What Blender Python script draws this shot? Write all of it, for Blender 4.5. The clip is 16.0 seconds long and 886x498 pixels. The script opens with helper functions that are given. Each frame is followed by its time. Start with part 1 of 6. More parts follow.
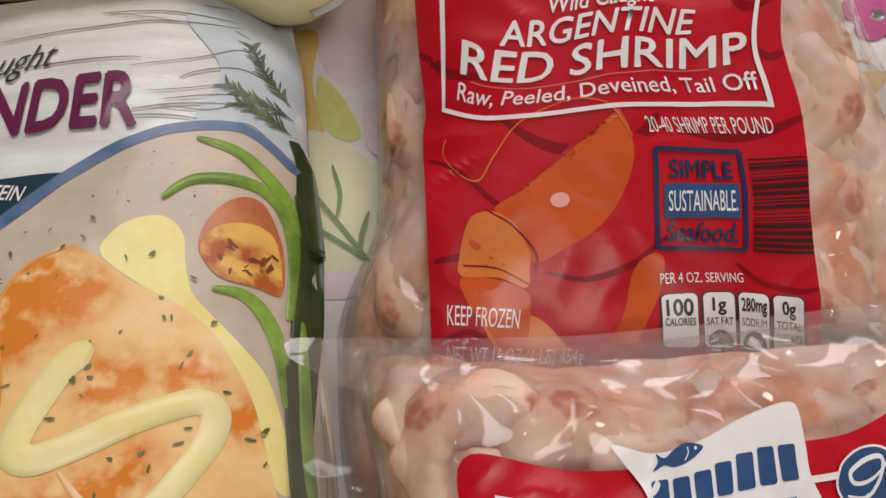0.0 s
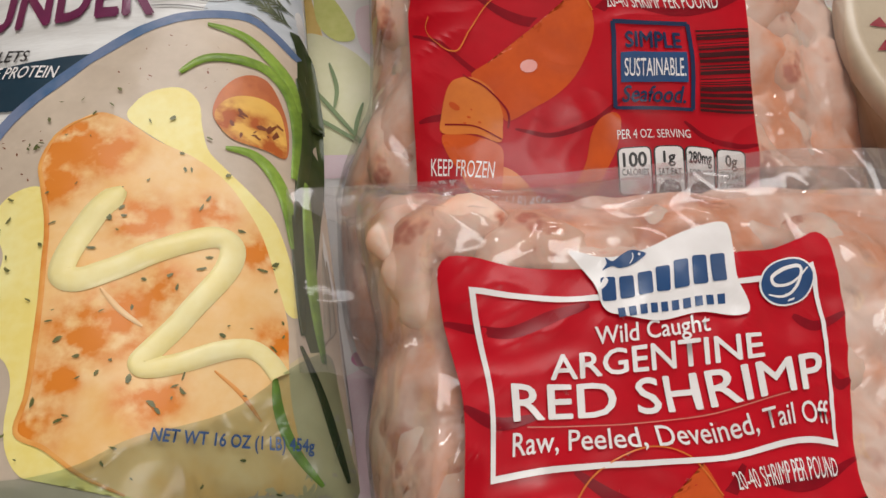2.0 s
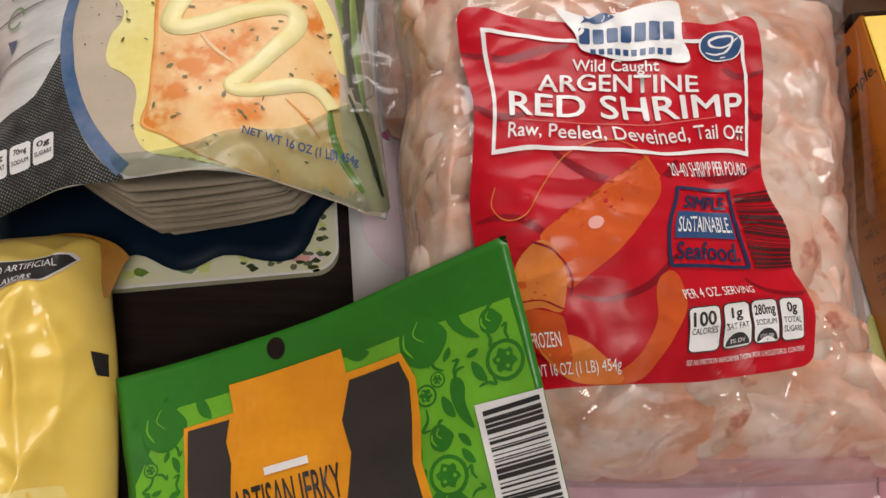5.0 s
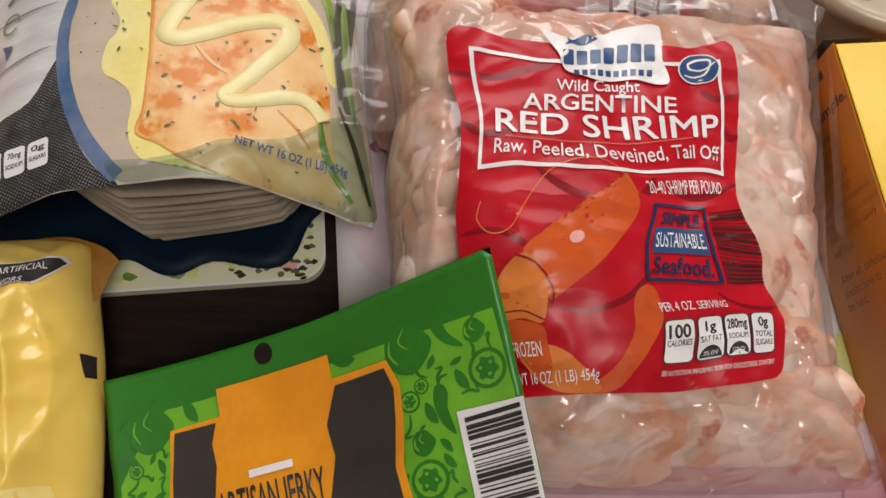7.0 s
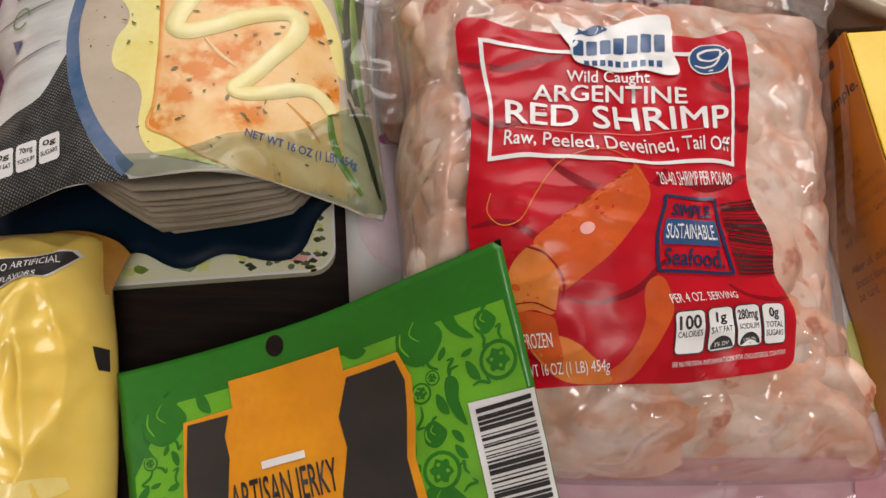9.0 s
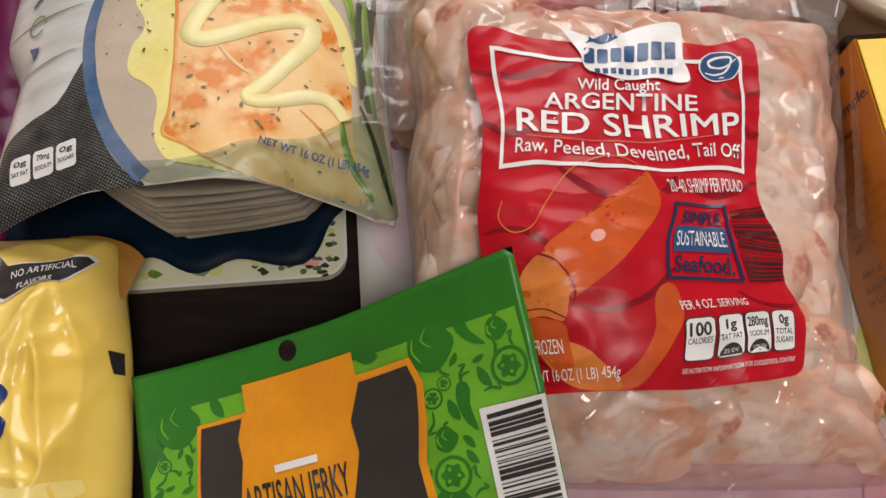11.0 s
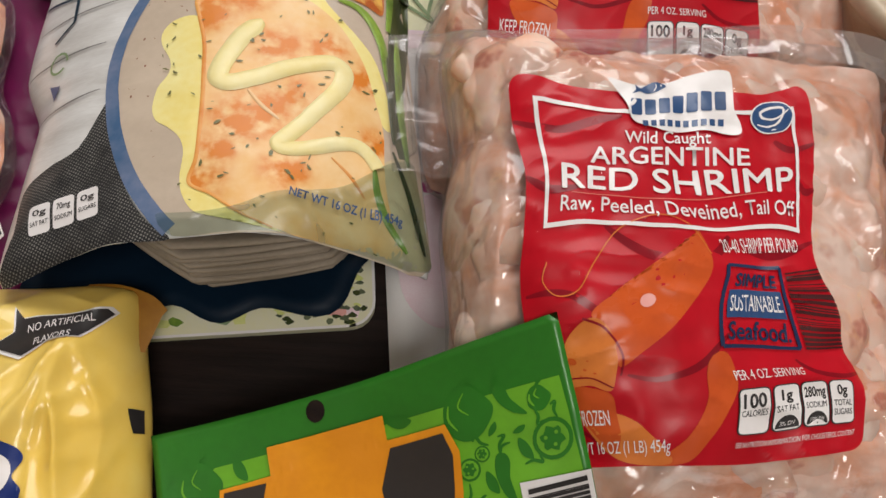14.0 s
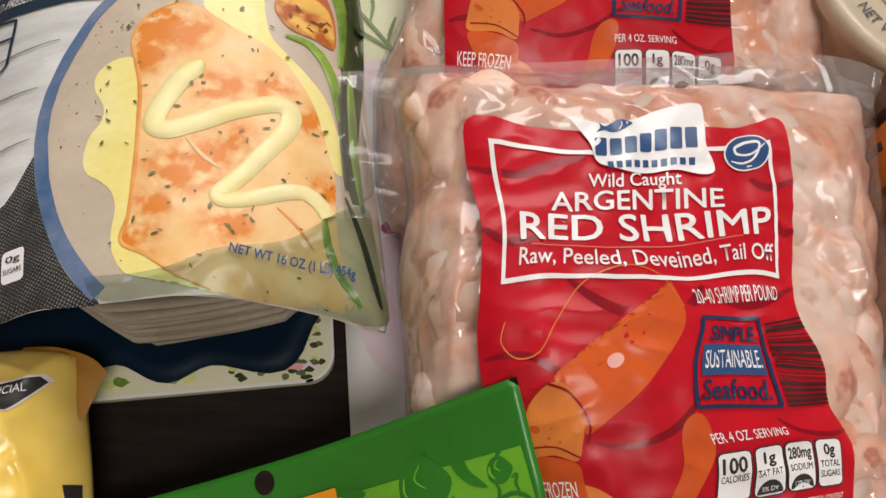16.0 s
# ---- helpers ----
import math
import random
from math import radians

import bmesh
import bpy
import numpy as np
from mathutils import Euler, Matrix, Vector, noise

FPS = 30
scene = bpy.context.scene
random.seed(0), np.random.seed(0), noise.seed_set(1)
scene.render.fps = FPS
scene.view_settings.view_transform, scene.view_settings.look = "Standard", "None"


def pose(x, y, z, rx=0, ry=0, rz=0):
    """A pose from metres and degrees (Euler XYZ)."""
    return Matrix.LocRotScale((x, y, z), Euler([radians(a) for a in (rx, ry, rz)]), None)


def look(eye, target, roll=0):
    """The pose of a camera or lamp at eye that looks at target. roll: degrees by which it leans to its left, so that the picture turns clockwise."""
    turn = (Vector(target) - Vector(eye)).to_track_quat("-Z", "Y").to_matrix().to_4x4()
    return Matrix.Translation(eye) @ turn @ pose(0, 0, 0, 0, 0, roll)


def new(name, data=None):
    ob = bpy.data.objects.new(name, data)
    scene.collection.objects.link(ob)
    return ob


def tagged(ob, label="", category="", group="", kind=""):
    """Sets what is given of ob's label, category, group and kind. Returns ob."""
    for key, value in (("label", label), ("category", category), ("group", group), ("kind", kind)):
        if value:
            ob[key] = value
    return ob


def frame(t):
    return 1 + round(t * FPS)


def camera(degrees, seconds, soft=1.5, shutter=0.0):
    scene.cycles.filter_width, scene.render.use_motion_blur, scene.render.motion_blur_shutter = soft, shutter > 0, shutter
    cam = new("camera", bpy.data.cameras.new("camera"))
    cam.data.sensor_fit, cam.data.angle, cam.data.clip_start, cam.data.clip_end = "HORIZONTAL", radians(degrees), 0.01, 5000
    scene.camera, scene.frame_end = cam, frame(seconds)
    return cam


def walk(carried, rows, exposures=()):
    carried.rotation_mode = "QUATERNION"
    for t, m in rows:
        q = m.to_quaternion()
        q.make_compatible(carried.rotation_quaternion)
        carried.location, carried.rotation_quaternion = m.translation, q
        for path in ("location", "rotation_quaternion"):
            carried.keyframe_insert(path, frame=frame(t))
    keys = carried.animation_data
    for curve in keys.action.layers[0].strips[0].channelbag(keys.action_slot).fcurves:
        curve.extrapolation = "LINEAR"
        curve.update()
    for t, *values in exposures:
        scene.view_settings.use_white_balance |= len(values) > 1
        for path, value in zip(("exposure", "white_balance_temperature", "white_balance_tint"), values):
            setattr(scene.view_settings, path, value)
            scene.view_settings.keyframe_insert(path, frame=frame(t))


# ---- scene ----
cam = camera(59.1, 16.0)
K = 0.733  # plan units to metres
METRES, EYE, TILT, LEAN, TURN = 0.45, 0.348, -65.0, 0.0, 0.0
ROWS = [
    (0.0, 0.0, 0.0, 0.0, 0.0, 0.0, -0.0),
    (0.5, 0.0217, 0.0321, 0.0117, -0.4, -0.36, 0.23),
    (1.0, 0.0249, 0.0153, 0.0045, -0.56, -0.64, 0.42),
    (1.5, 0.0153, -0.021, -0.0409, -0.14, -1.05, 0.52),
    (2.0, 0.0152, -0.0979, -0.1087, 0.1, -1.83, 0.88),
    (2.5, 0.0038, -0.1704, -0.175, 0.63, -2.91, 1.11),
    (3.0, -0.0011, -0.241, -0.2431, 1.28, -3.92, 1.26),
    (3.5, 0.0028, -0.2934, -0.2942, 1.56, -4.42, 1.28),
    (6.0, 0.0003, -0.3322, -0.3269, -0.97, -3.43, -2.46),
    (6.5, -0.0015, -0.3428, -0.3224, -1.22, -3.21, -2.51),
    (7.0, -0.0035, -0.3453, -0.3265, -1.09, -3.26, -2.31),
    (7.5, -0.0071, -0.3443, -0.3229, -1.04, -3.56, -2.08),
    (8.0, 0.0016, -0.3458, -0.3237, -0.99, -3.89, -1.97),
    (8.5, -0.0052, -0.3447, -0.323, -0.79, -3.93, -1.95),
    (9.0, -0.0074, -0.3467, -0.3248, -0.62, -3.98, -2.03),
    (11.5, -0.0161, -0.3525, -0.3147, 0.16, -3.99, -2.23),
    (12.0, -0.0258, -0.3485, -0.3115, 0.45, -3.95, -2.41),
    (12.5, -0.0336, -0.3496, -0.3144, 0.7, -4.09, -2.42),
    (13.0, -0.0336, -0.3518, -0.3153, 0.74, -3.94, -2.54),
    (13.5, -0.0372, -0.3405, -0.3091, 0.7, -3.81, -2.82),
    (14.0, -0.0471, -0.3088, -0.2688, 0.43, -3.52, -2.83),
    (14.5, -0.0507, -0.2351, -0.1994, 0.39, -3.11, -2.46),
    (15.0, -0.0437, -0.1743, -0.1506, 0.28, -3.02, -2.25),
    (15.5, -0.0462, -0.1996, -0.1855, 0.36, -3.35, -2.25),
    (16.0, -0.0067, -0.2488, -0.2218, 0.14, -3.17, -1.36),
]
walk(cam, [(t, pose(0, 0, K * EYE, TILT, LEAN, TURN) @ pose(K * METRES * x, K * METRES * y, K * METRES * z, 90 + pitch, roll, yaw)) for t, x, y, z, yaw, pitch, roll in ROWS],
     exposures=[(0.0, -0.18), (1.5, -0.15), (3.0, 0.12), (6.0, 0.05), (13.5, 0.08), (15.0, 0.02), (16.0, 0.2)])


# ---- light: daylight from an assumed window beyond the table, and an added overhead fill ----
world = bpy.data.worlds.new("sky")
scene.world = world
world.use_nodes = True
sky = world.node_tree.nodes.new("ShaderNodeTexSky")
sky.sky_type, sky.sun_disc, sky.sun_elevation, sky.sun_rotation = "NISHITA", False, radians(40), radians(20)
world.node_tree.links.new(sky.outputs[0], world.node_tree.nodes["Background"].inputs[0])
world.node_tree.nodes["Background"].inputs[1].default_value = 0.1


def area(name, at, target, size, size_y, watts, colour):
    data = bpy.data.lights.new(name, "AREA")
    data.shape, data.size, data.size_y, data.energy, data.color = "RECTANGLE", size, size_y, watts, colour
    ob = new(name, data)
    ob.matrix_world = look(at, target)
    return ob


area("window_light", (0.15, 1.2, 1.3), (0.0, 0.0, 0.0), 1.7, 0.8, 22.5, (1.0, 0.97, 0.96))
# Overhead fill, added to brighten the near side of the bags.
area("overhead_fill", (0.32, -0.62, 1.62), (0.05, -0.05, 0.0), 0.6, 0.6, 15.5, (1.0, 0.95, 0.91))

# ---- materials ----
def ridges(nt, vector, scale):
    """Sharp-backed folds, as in crumpled foil or film."""
    n = nt.nodes.new("ShaderNodeTexNoise")
    n.noise_type, n.normalize = "RIDGED_MULTIFRACTAL", True
    n.inputs["Scale"].default_value, n.inputs["Detail"].default_value, n.inputs["Roughness"].default_value = scale, 3.5, 0.5
    n.inputs["Distortion"].default_value = 0.6
    nt.links.new(vector, n.inputs[0])
    return n


def mat(name, a, b=None, scale=40.0, rough=0.5, bump=0.0, fine=400.0, coat=0.0, metal=0.0, stretch=(1, 1, 1), contrast=0.5, spread=0.0, spec=0.5, creases=0.0, crease_scale=14.0, specks=None):
    """Two colours mixed by noise at two sizes, with fine relief."""
    m = bpy.data.materials.new(name)
    m.use_nodes = True
    nt = m.node_tree
    bsdf = nt.nodes["Principled BSDF"]
    tc = nt.nodes.new("ShaderNodeTexCoord")
    mp = nt.nodes.new("ShaderNodeMapping")
    mp.inputs["Scale"].default_value = stretch
    nt.links.new(tc.outputs["Object"], mp.inputs[0])
    n1, n2 = nt.nodes.new("ShaderNodeTexNoise"), nt.nodes.new("ShaderNodeTexNoise")
    n1.inputs["Scale"].default_value, n2.inputs["Scale"].default_value = scale, fine
    n1.inputs["Detail"].default_value, n2.inputs["Detail"].default_value = 4, 3
    nt.links.new(mp.outputs[0], n1.inputs[0]), nt.links.new(mp.outputs[0], n2.inputs[0])
    add = nt.nodes.new("ShaderNodeMath")
    add.operation = "MULTIPLY_ADD"
    add.inputs[1].default_value = 0.3
    nt.links.new(n2.outputs[0], add.inputs[0]), nt.links.new(n1.outputs[0], add.inputs[2])
    ramp = nt.nodes.new("ShaderNodeValToRGB")
    ramp.color_ramp.elements[0].position, ramp.color_ramp.elements[1].position = 0.65 - 0.3 * contrast, 0.65 + 0.3 * contrast
    b = b or tuple(c * 0.86 for c in a)
    ramp.color_ramp.elements[0].color, ramp.color_ramp.elements[1].color = (*a, 1), (*b, 1)
    nt.links.new(add.outputs[0], ramp.inputs[0])
    nt.links.new(ramp.outputs[0], bsdf.inputs["Base Color"])
    if specks:
        n3, sp, mx = nt.nodes.new("ShaderNodeTexNoise"), nt.nodes.new("ShaderNodeMapRange"), nt.nodes.new("ShaderNodeMix")
        n3.inputs["Scale"].default_value, n3.inputs["Detail"].default_value = specks[1], 3
        sp.inputs["From Min"].default_value, sp.inputs["From Max"].default_value = specks[2], specks[2] + 0.08
        mx.data_type = "RGBA"
        mx.inputs[7].default_value = (*specks[0], 1)
        nt.links.new(mp.outputs[0], n3.inputs[0]), nt.links.new(n3.outputs[0], sp.inputs[0])
        nt.links.new(sp.outputs[0], mx.inputs[0]), nt.links.new(ramp.outputs[0], mx.inputs[6]), nt.links.new(mx.outputs[2], bsdf.inputs["Base Color"])
    rr = nt.nodes.new("ShaderNodeMapRange")
    rr.inputs["To Min"].default_value, rr.inputs["To Max"].default_value = max(0.03, rough - 0.08), rough + 0.08
    nt.links.new(n1.outputs[0], rr.inputs[0]), nt.links.new(rr.outputs[0], bsdf.inputs["Roughness"])
    bsdf.inputs["Metallic"].default_value, bsdf.inputs["Specular IOR Level"].default_value = metal, spec
    bsdf.inputs["Coat Weight"].default_value, bsdf.inputs["Coat Roughness"].default_value = coat, 0.12
    last = None
    if creases:
        n4, bc_ = ridges(nt, mp.outputs[0], crease_scale), nt.nodes.new("ShaderNodeBump")
        bc_.inputs["Strength"].default_value, bc_.inputs["Distance"].default_value = 1.0, creases
        nt.links.new(n4.outputs[0], bc_.inputs["Height"])
        last = bc_.outputs[0]
    if bump:
        bp = nt.nodes.new("ShaderNodeBump")
        bp.inputs["Strength"].default_value, bp.inputs["Distance"].default_value = 0.6, bump
        nt.links.new(add.outputs[0], bp.inputs["Height"])
        if last:
            nt.links.new(last, bp.inputs["Normal"])
        last = bp.outputs[0]
    if last:
        nt.links.new(last, bsdf.inputs["Normal"]), nt.links.new(last, bsdf.inputs["Coat Normal"])
    if spread:
        bsdf.inputs["Subsurface Weight"].default_value = spread
        bsdf.inputs["Subsurface Radius"].default_value = (0.008, 0.004, 0.003)
        bsdf.inputs["Subsurface Scale"].default_value = 1.0
    return m


def film(name, haze=0.13, tint=(0.985, 0.98, 0.98), rough=0.03, gloss=0.13, bump=0.0032):
    """Thin clear plastic: see-through, a little milky, shiny with creases."""
    m = bpy.data.materials.new(name)
    m.use_nodes = True
    nt = m.node_tree
    nt.nodes.remove(nt.nodes["Principled BSDF"])
    out = nt.nodes["Material Output"]
    clear, milk, shine = nt.nodes.new("ShaderNodeBsdfTransparent"), nt.nodes.new("ShaderNodeBsdfDiffuse"), nt.nodes.new("ShaderNodeBsdfGlossy")
    clear.inputs[0].default_value, milk.inputs[0].default_value = (*tint, 1), (0.86, 0.78, 0.76, 1)
    shine.inputs["Roughness"].default_value = rough
    tc, n2 = nt.nodes.new("ShaderNodeTexCoord"), nt.nodes.new("ShaderNodeTexNoise")
    n1 = ridges(nt, tc.outputs["Object"], 55)
    n2.noise_type = "RIDGED_MULTIFRACTAL"
    n2.inputs["Scale"].default_value, n2.inputs["Detail"].default_value, n2.inputs["Distortion"].default_value = 17, 4, 1.0
    nt.links.new(tc.outputs["Object"], n2.inputs[0])
    bp = nt.nodes.new("ShaderNodeBump")
    bp.inputs["Strength"].default_value, bp.inputs["Distance"].default_value = 1.0, bump * 3
    nt.links.new(n1.outputs[0], bp.inputs["Height"]), nt.links.new(bp.outputs[0], shine.inputs["Normal"])
    mr = nt.nodes.new("ShaderNodeMapRange")
    mr.interpolation_type = "SMOOTHSTEP"
    mr.inputs["From Min"].default_value, mr.inputs["From Max"].default_value = 0.62, 1.25
    mr.inputs["To Min"].default_value, mr.inputs["To Max"].default_value = haze * 0.35, haze * 2.8
    nt.links.new(n2.outputs[0], mr.inputs[0])
    mix1, mix2, lw = nt.nodes.new("ShaderNodeMixShader"), nt.nodes.new("ShaderNodeMixShader"), nt.nodes.new("ShaderNodeFresnel")
    lw.inputs[0].default_value = 1.5 + gloss
    nt.links.new(bp.outputs[0], lw.inputs["Normal"])
    nt.links.new(mr.outputs[0], mix1.inputs[0]), nt.links.new(clear.outputs[0], mix1.inputs[1]), nt.links.new(milk.outputs[0], mix1.inputs[2])
    soft_gloss = nt.nodes.new("ShaderNodeMath")
    soft_gloss.operation, soft_gloss.inputs[1].default_value = "MULTIPLY", 0.9
    nt.links.new(lw.outputs[0], soft_gloss.inputs[0])
    edge_gloss = nt.nodes.new("ShaderNodeMath")
    edge_gloss.operation, edge_gloss.inputs[1].default_value = "MINIMUM", 0.32
    nt.links.new(soft_gloss.outputs[0], edge_gloss.inputs[0])
    nt.links.new(edge_gloss.outputs[0], mix2.inputs[0]), nt.links.new(mix1.outputs[0], mix2.inputs[1]), nt.links.new(shine.outputs[0], mix2.inputs[2])
    nt.links.new(mix2.outputs[0], out.inputs[0])
    return m


M_WALL = mat("wall_paint", (0.60, 0.56, 0.51), (0.55, 0.51, 0.46), 6, 0.8)
M_CEIL = mat("ceiling_paint", (0.62, 0.59, 0.55), (0.58, 0.55, 0.51), 5, 0.85)
M_FLOOR = mat("floor_wood", (0.22, 0.13, 0.07), (0.14, 0.08, 0.045), 8, 0.45, stretch=(1, 8, 1))
M_TABLE = mat("dark_wood", (0.020, 0.012, 0.010), (0.011, 0.007, 0.006), 18, 0.5, 0.0006, 300, stretch=(1, 12, 12), spec=0.12)
M_CLOTH = mat("white_cloth", (0.85, 0.83, 0.81), (0.81, 0.78, 0.76), 30, 0.75, 0.0004, 1500)
M_FILM = film("clear_film", haze=0.14, gloss=0.22)
M_FLAP = film("clear_flap", haze=0.2, gloss=0.05, bump=0.0018)
M_SEAMPINK = film("pink_film_edge", haze=0.5, tint=(0.95, 0.72, 0.78), gloss=0.15)
for node in M_SEAMPINK.node_tree.nodes:
    if node.type == "BSDF_DIFFUSE":
        node.inputs[0].default_value = (0.80, 0.52, 0.58, 1)
# Besides the film's own milk, haze here paints the seam's pale highlights.
M_SEAM = film("milky_highlight_edge", haze=0.34, gloss=0.3)
M_RED = mat("red_print", (0.52, 0.003, 0.014), (0.42, 0.002, 0.010), 26, 0.36, 0.0006, 160, 0.05, creases=0.0034, crease_scale=11, spec=0.3)
M_DKRED = mat("dark_red_print", (0.27, 0.004, 0.012), (0.20, 0.003, 0.01), 60, 0.3, coat=0.03, spec=0.25)
M_ORANGE = mat("orange_red_print", (0.60, 0.095, 0.018), (0.52, 0.075, 0.015), 60, 0.3, coat=0.03, spec=0.25)
M_LTORANGE = mat("light_orange_print", (0.68, 0.20, 0.04), (0.6, 0.16, 0.035), 60, 0.3, coat=0.03, spec=0.25)
M_WHITE = mat("white_print", (0.80, 0.77, 0.75), (0.76, 0.72, 0.70), 60, 0.35, coat=0.2)
M_PINKLINE = mat("pink_line_print", (0.62, 0.18, 0.14), None, 60, 0.35)
M_BLUE = mat("blue_print", (0.02, 0.07, 0.19), (0.018, 0.055, 0.15), 60, 0.35, coat=0.2)
M_BADGE = mat("badge_blue_print", (0.007, 0.022, 0.075), (0.006, 0.018, 0.06), 60, 0.35, coat=0.1)
M_BLACK = mat("black_print", (0.02, 0.018, 0.018), (0.035, 0.03, 0.03), 60, 0.35, coat=0.2)
M_BARRED = mat("barcode_red_print", (0.05, 0.004, 0.006), None, 60, 0.3, coat=0.3)
M_SHRIMP = mat("shrimp_flesh", (0.85, 0.66, 0.55), (0.80, 0.38, 0.22), 40, 0.5, 0.002, 260, 0.0, specks=((0.55, 0.18, 0.11), 90, 0.62), contrast=0.75, spread=0.25)
M_SHRIMP2 = mat("pale_shrimp_flesh", (0.88, 0.72, 0.62), (0.80, 0.46, 0.32), 40, 0.5, 0.002, 260, 0.0, specks=((0.60, 0.25, 0.17), 90, 0.62), contrast=0.8, spread=0.25)
M_MASS = mat("frozen_shrimp_mass", (0.88, 0.67, 0.56), (0.80, 0.34, 0.18), 32, 0.35, 0.004, 160, 0.3, contrast=0.45, specks=((0.62, 0.28, 0.20), 45, 0.63))
M_PLANK = mat("white_plank_print", (0.80, 0.80, 0.78), (0.52, 0.50, 0.47), 22, 0.33, 0.0002, 260, 0.3, stretch=(1, 6, 1), contrast=0.9, creases=0.002, crease_scale=7)
M_PLANKBLUE = mat("grey_plank_print", (0.58, 0.62, 0.65), (0.44, 0.48, 0.51), 22, 0.33, 0.0, 260, 0.08, stretch=(1, 6, 1), contrast=0.9, spec=0.3)
M_CRACK = mat("plank_gap_print", (0.20, 0.19, 0.18), None, 60, 0.35)
M_BURLAP = mat("burlap_print", (0.012, 0.012, 0.014), (0.028, 0.027, 0.026), 420, 0.5, 0.0, 1500, 0.0, contrast=0.6, stretch=(1, 0.45, 1), spec=0.25)
M_NAVY = mat("navy_print", (0.008, 0.035, 0.06), (0.006, 0.028, 0.05), 60, 0.35, coat=0.2)
M_PLATE = mat("plate_print", (0.56, 0.46, 0.355), (0.48, 0.39, 0.30), 26, 0.33, 0.0, 300, 0.08, spec=0.3)
M_RIM = mat("blue_rim_print", (0.060, 0.125, 0.24), (0.17, 0.21, 0.32), 40, 0.33, 0.0, 300, 0.08, spec=0.3)
M_BROWN = mat("browned_fillet_print", (0.72, 0.24, 0.04), (0.76, 0.40, 0.13), 70, 0.33, 0.0, 320, 0.08, contrast=0.8, spec=0.3)
M_FILLETRIM = mat("fillet_rim_print", (0.78, 0.42, 0.12), (0.66, 0.22, 0.03), 90, 0.36, 0.0, 320, 0.05, contrast=0.9, spec=0.3)
M_CREAM = mat("pale_fillet_print", (0.83, 0.62, 0.38), (0.80, 0.50, 0.24), 50, 0.33, 0.0, 320, 0.08, contrast=0.8, spec=0.3)
M_BUTTER = mat("butter_print", (0.84, 0.76, 0.34), (0.80, 0.66, 0.20), 30, 0.33, 0.0, 300, 0.08, spec=0.3)
M_SAUCE = mat("sauce_print", (0.87, 0.80, 0.46), (0.82, 0.70, 0.30), 30, 0.33, 0.0, 300, 0.08, spec=0.3)
M_HERB = mat("herb_print", (0.09, 0.10, 0.025), (0.17, 0.16, 0.05), 200, 0.4)
M_BEAN = mat("bean_print", (0.26, 0.40, 0.06), (0.10, 0.18, 0.025), 40, 0.33, coat=0.08, spec=0.3)
M_DKGREEN = mat("dark_leaf_print", (0.022, 0.04, 0.012), (0.06, 0.07, 0.02), 60, 0.33, coat=0.08, contrast=0.9, spec=0.3)
M_OLIVE = mat("olive_print", (0.50, 0.42, 0.25), (0.60, 0.50, 0.31), 60, 0.4, contrast=0.9)
M_ROSEMARY = mat("rosemary_print", (0.15, 0.17, 0.09), (0.05, 0.07, 0.04), 90, 0.4)
M_POTATOSKIN = mat("potato_skin_print", (0.60, 0.20, 0.07), (0.45, 0.13, 0.05), 60, 0.33, coat=0.08, spec=0.3)
M_CHAR = mat("char_print", (0.20, 0.05, 0.015), None, 60, 0.35)
M_MAGENTA = mat("plum_print", (0.14, 0.006, 0.06), (0.11, 0.005, 0.05), 60, 0.35, coat=0.2)
M_TEAL = film("teal_tinted_film", haze=0.05, tint=(0.73, 0.81, 0.78), rough=0.3, gloss=0.0)
for node in M_TEAL.node_tree.nodes:
    if node.type == "BSDF_DIFFUSE":
        node.inputs[0].default_value = (0.30, 0.38, 0.38, 1)
M_NETBLUE = mat("net_blue_print", (0.03, 0.08, 0.20), None, 60, 0.35)
M_PAPER = mat("paper_plate", (0.33, 0.275, 0.21), (0.26, 0.215, 0.16), 50, 0.75, 0.0004, 600, spec=0.2)
M_NAVYPLATE = mat("navy_plastic", (0.003, 0.012, 0.026), (0.002, 0.009, 0.020), 20, 0.5, spec=0.12)
M_BOARD = mat("board_cream", (0.74, 0.71, 0.42), (0.72, 0.70, 0.56), 14, 0.4, coat=0.05, spec=0.3)
M_GREEN = mat("green_foil", (0.024, 0.18, 0.012), (0.019, 0.145, 0.009), 25, 0.42, 0.0003, 300, 0.15, creases=0.0012, crease_scale=10)
M_LIME = mat("lime_print", (0.15, 0.42, 0.022), (0.12, 0.34, 0.018), 40, 0.4, 0.0003, 300, 0.15)
M_JORANGE = mat("amber_print", (0.78, 0.30, 0.010), (0.68, 0.24, 0.008), 30, 0.4, 0.0003, 300, 0.2, creases=0.003, crease_scale=10)
M_UMBER = mat("umber_print", (0.034, 0.027, 0.024), (0.027, 0.022, 0.020), 40, 0.45, 0.0003, 300, 0.1)
M_YELLOW = mat("yellow_bag", (0.78, 0.49, 0.05), (0.87, 0.65, 0.18), 14, 0.3, 0.0004, 120, 0.3, contrast=0.9, creases=0.006, crease_scale=9)
M_ROYAL = mat("royal_blue_print", (0.012, 0.03, 0.16), None, 60, 0.3, coat=0.3)
M_BOXORANGE = mat("orange_card", (0.62, 0.21, 0.014), (0.55, 0.17, 0.012), 30, 0.42, 0.0002, 500)
M_BOXYELLOW = mat("yellow_card", (0.86, 0.56, 0.015), (0.80, 0.50, 0.012), 20, 0.4, 0.0002, 500)
M_TUB = mat("tub_plastic", (0.50, 0.40, 0.28), (0.42, 0.33, 0.22), 18, 0.35, 0.0002, 300, 0.2)
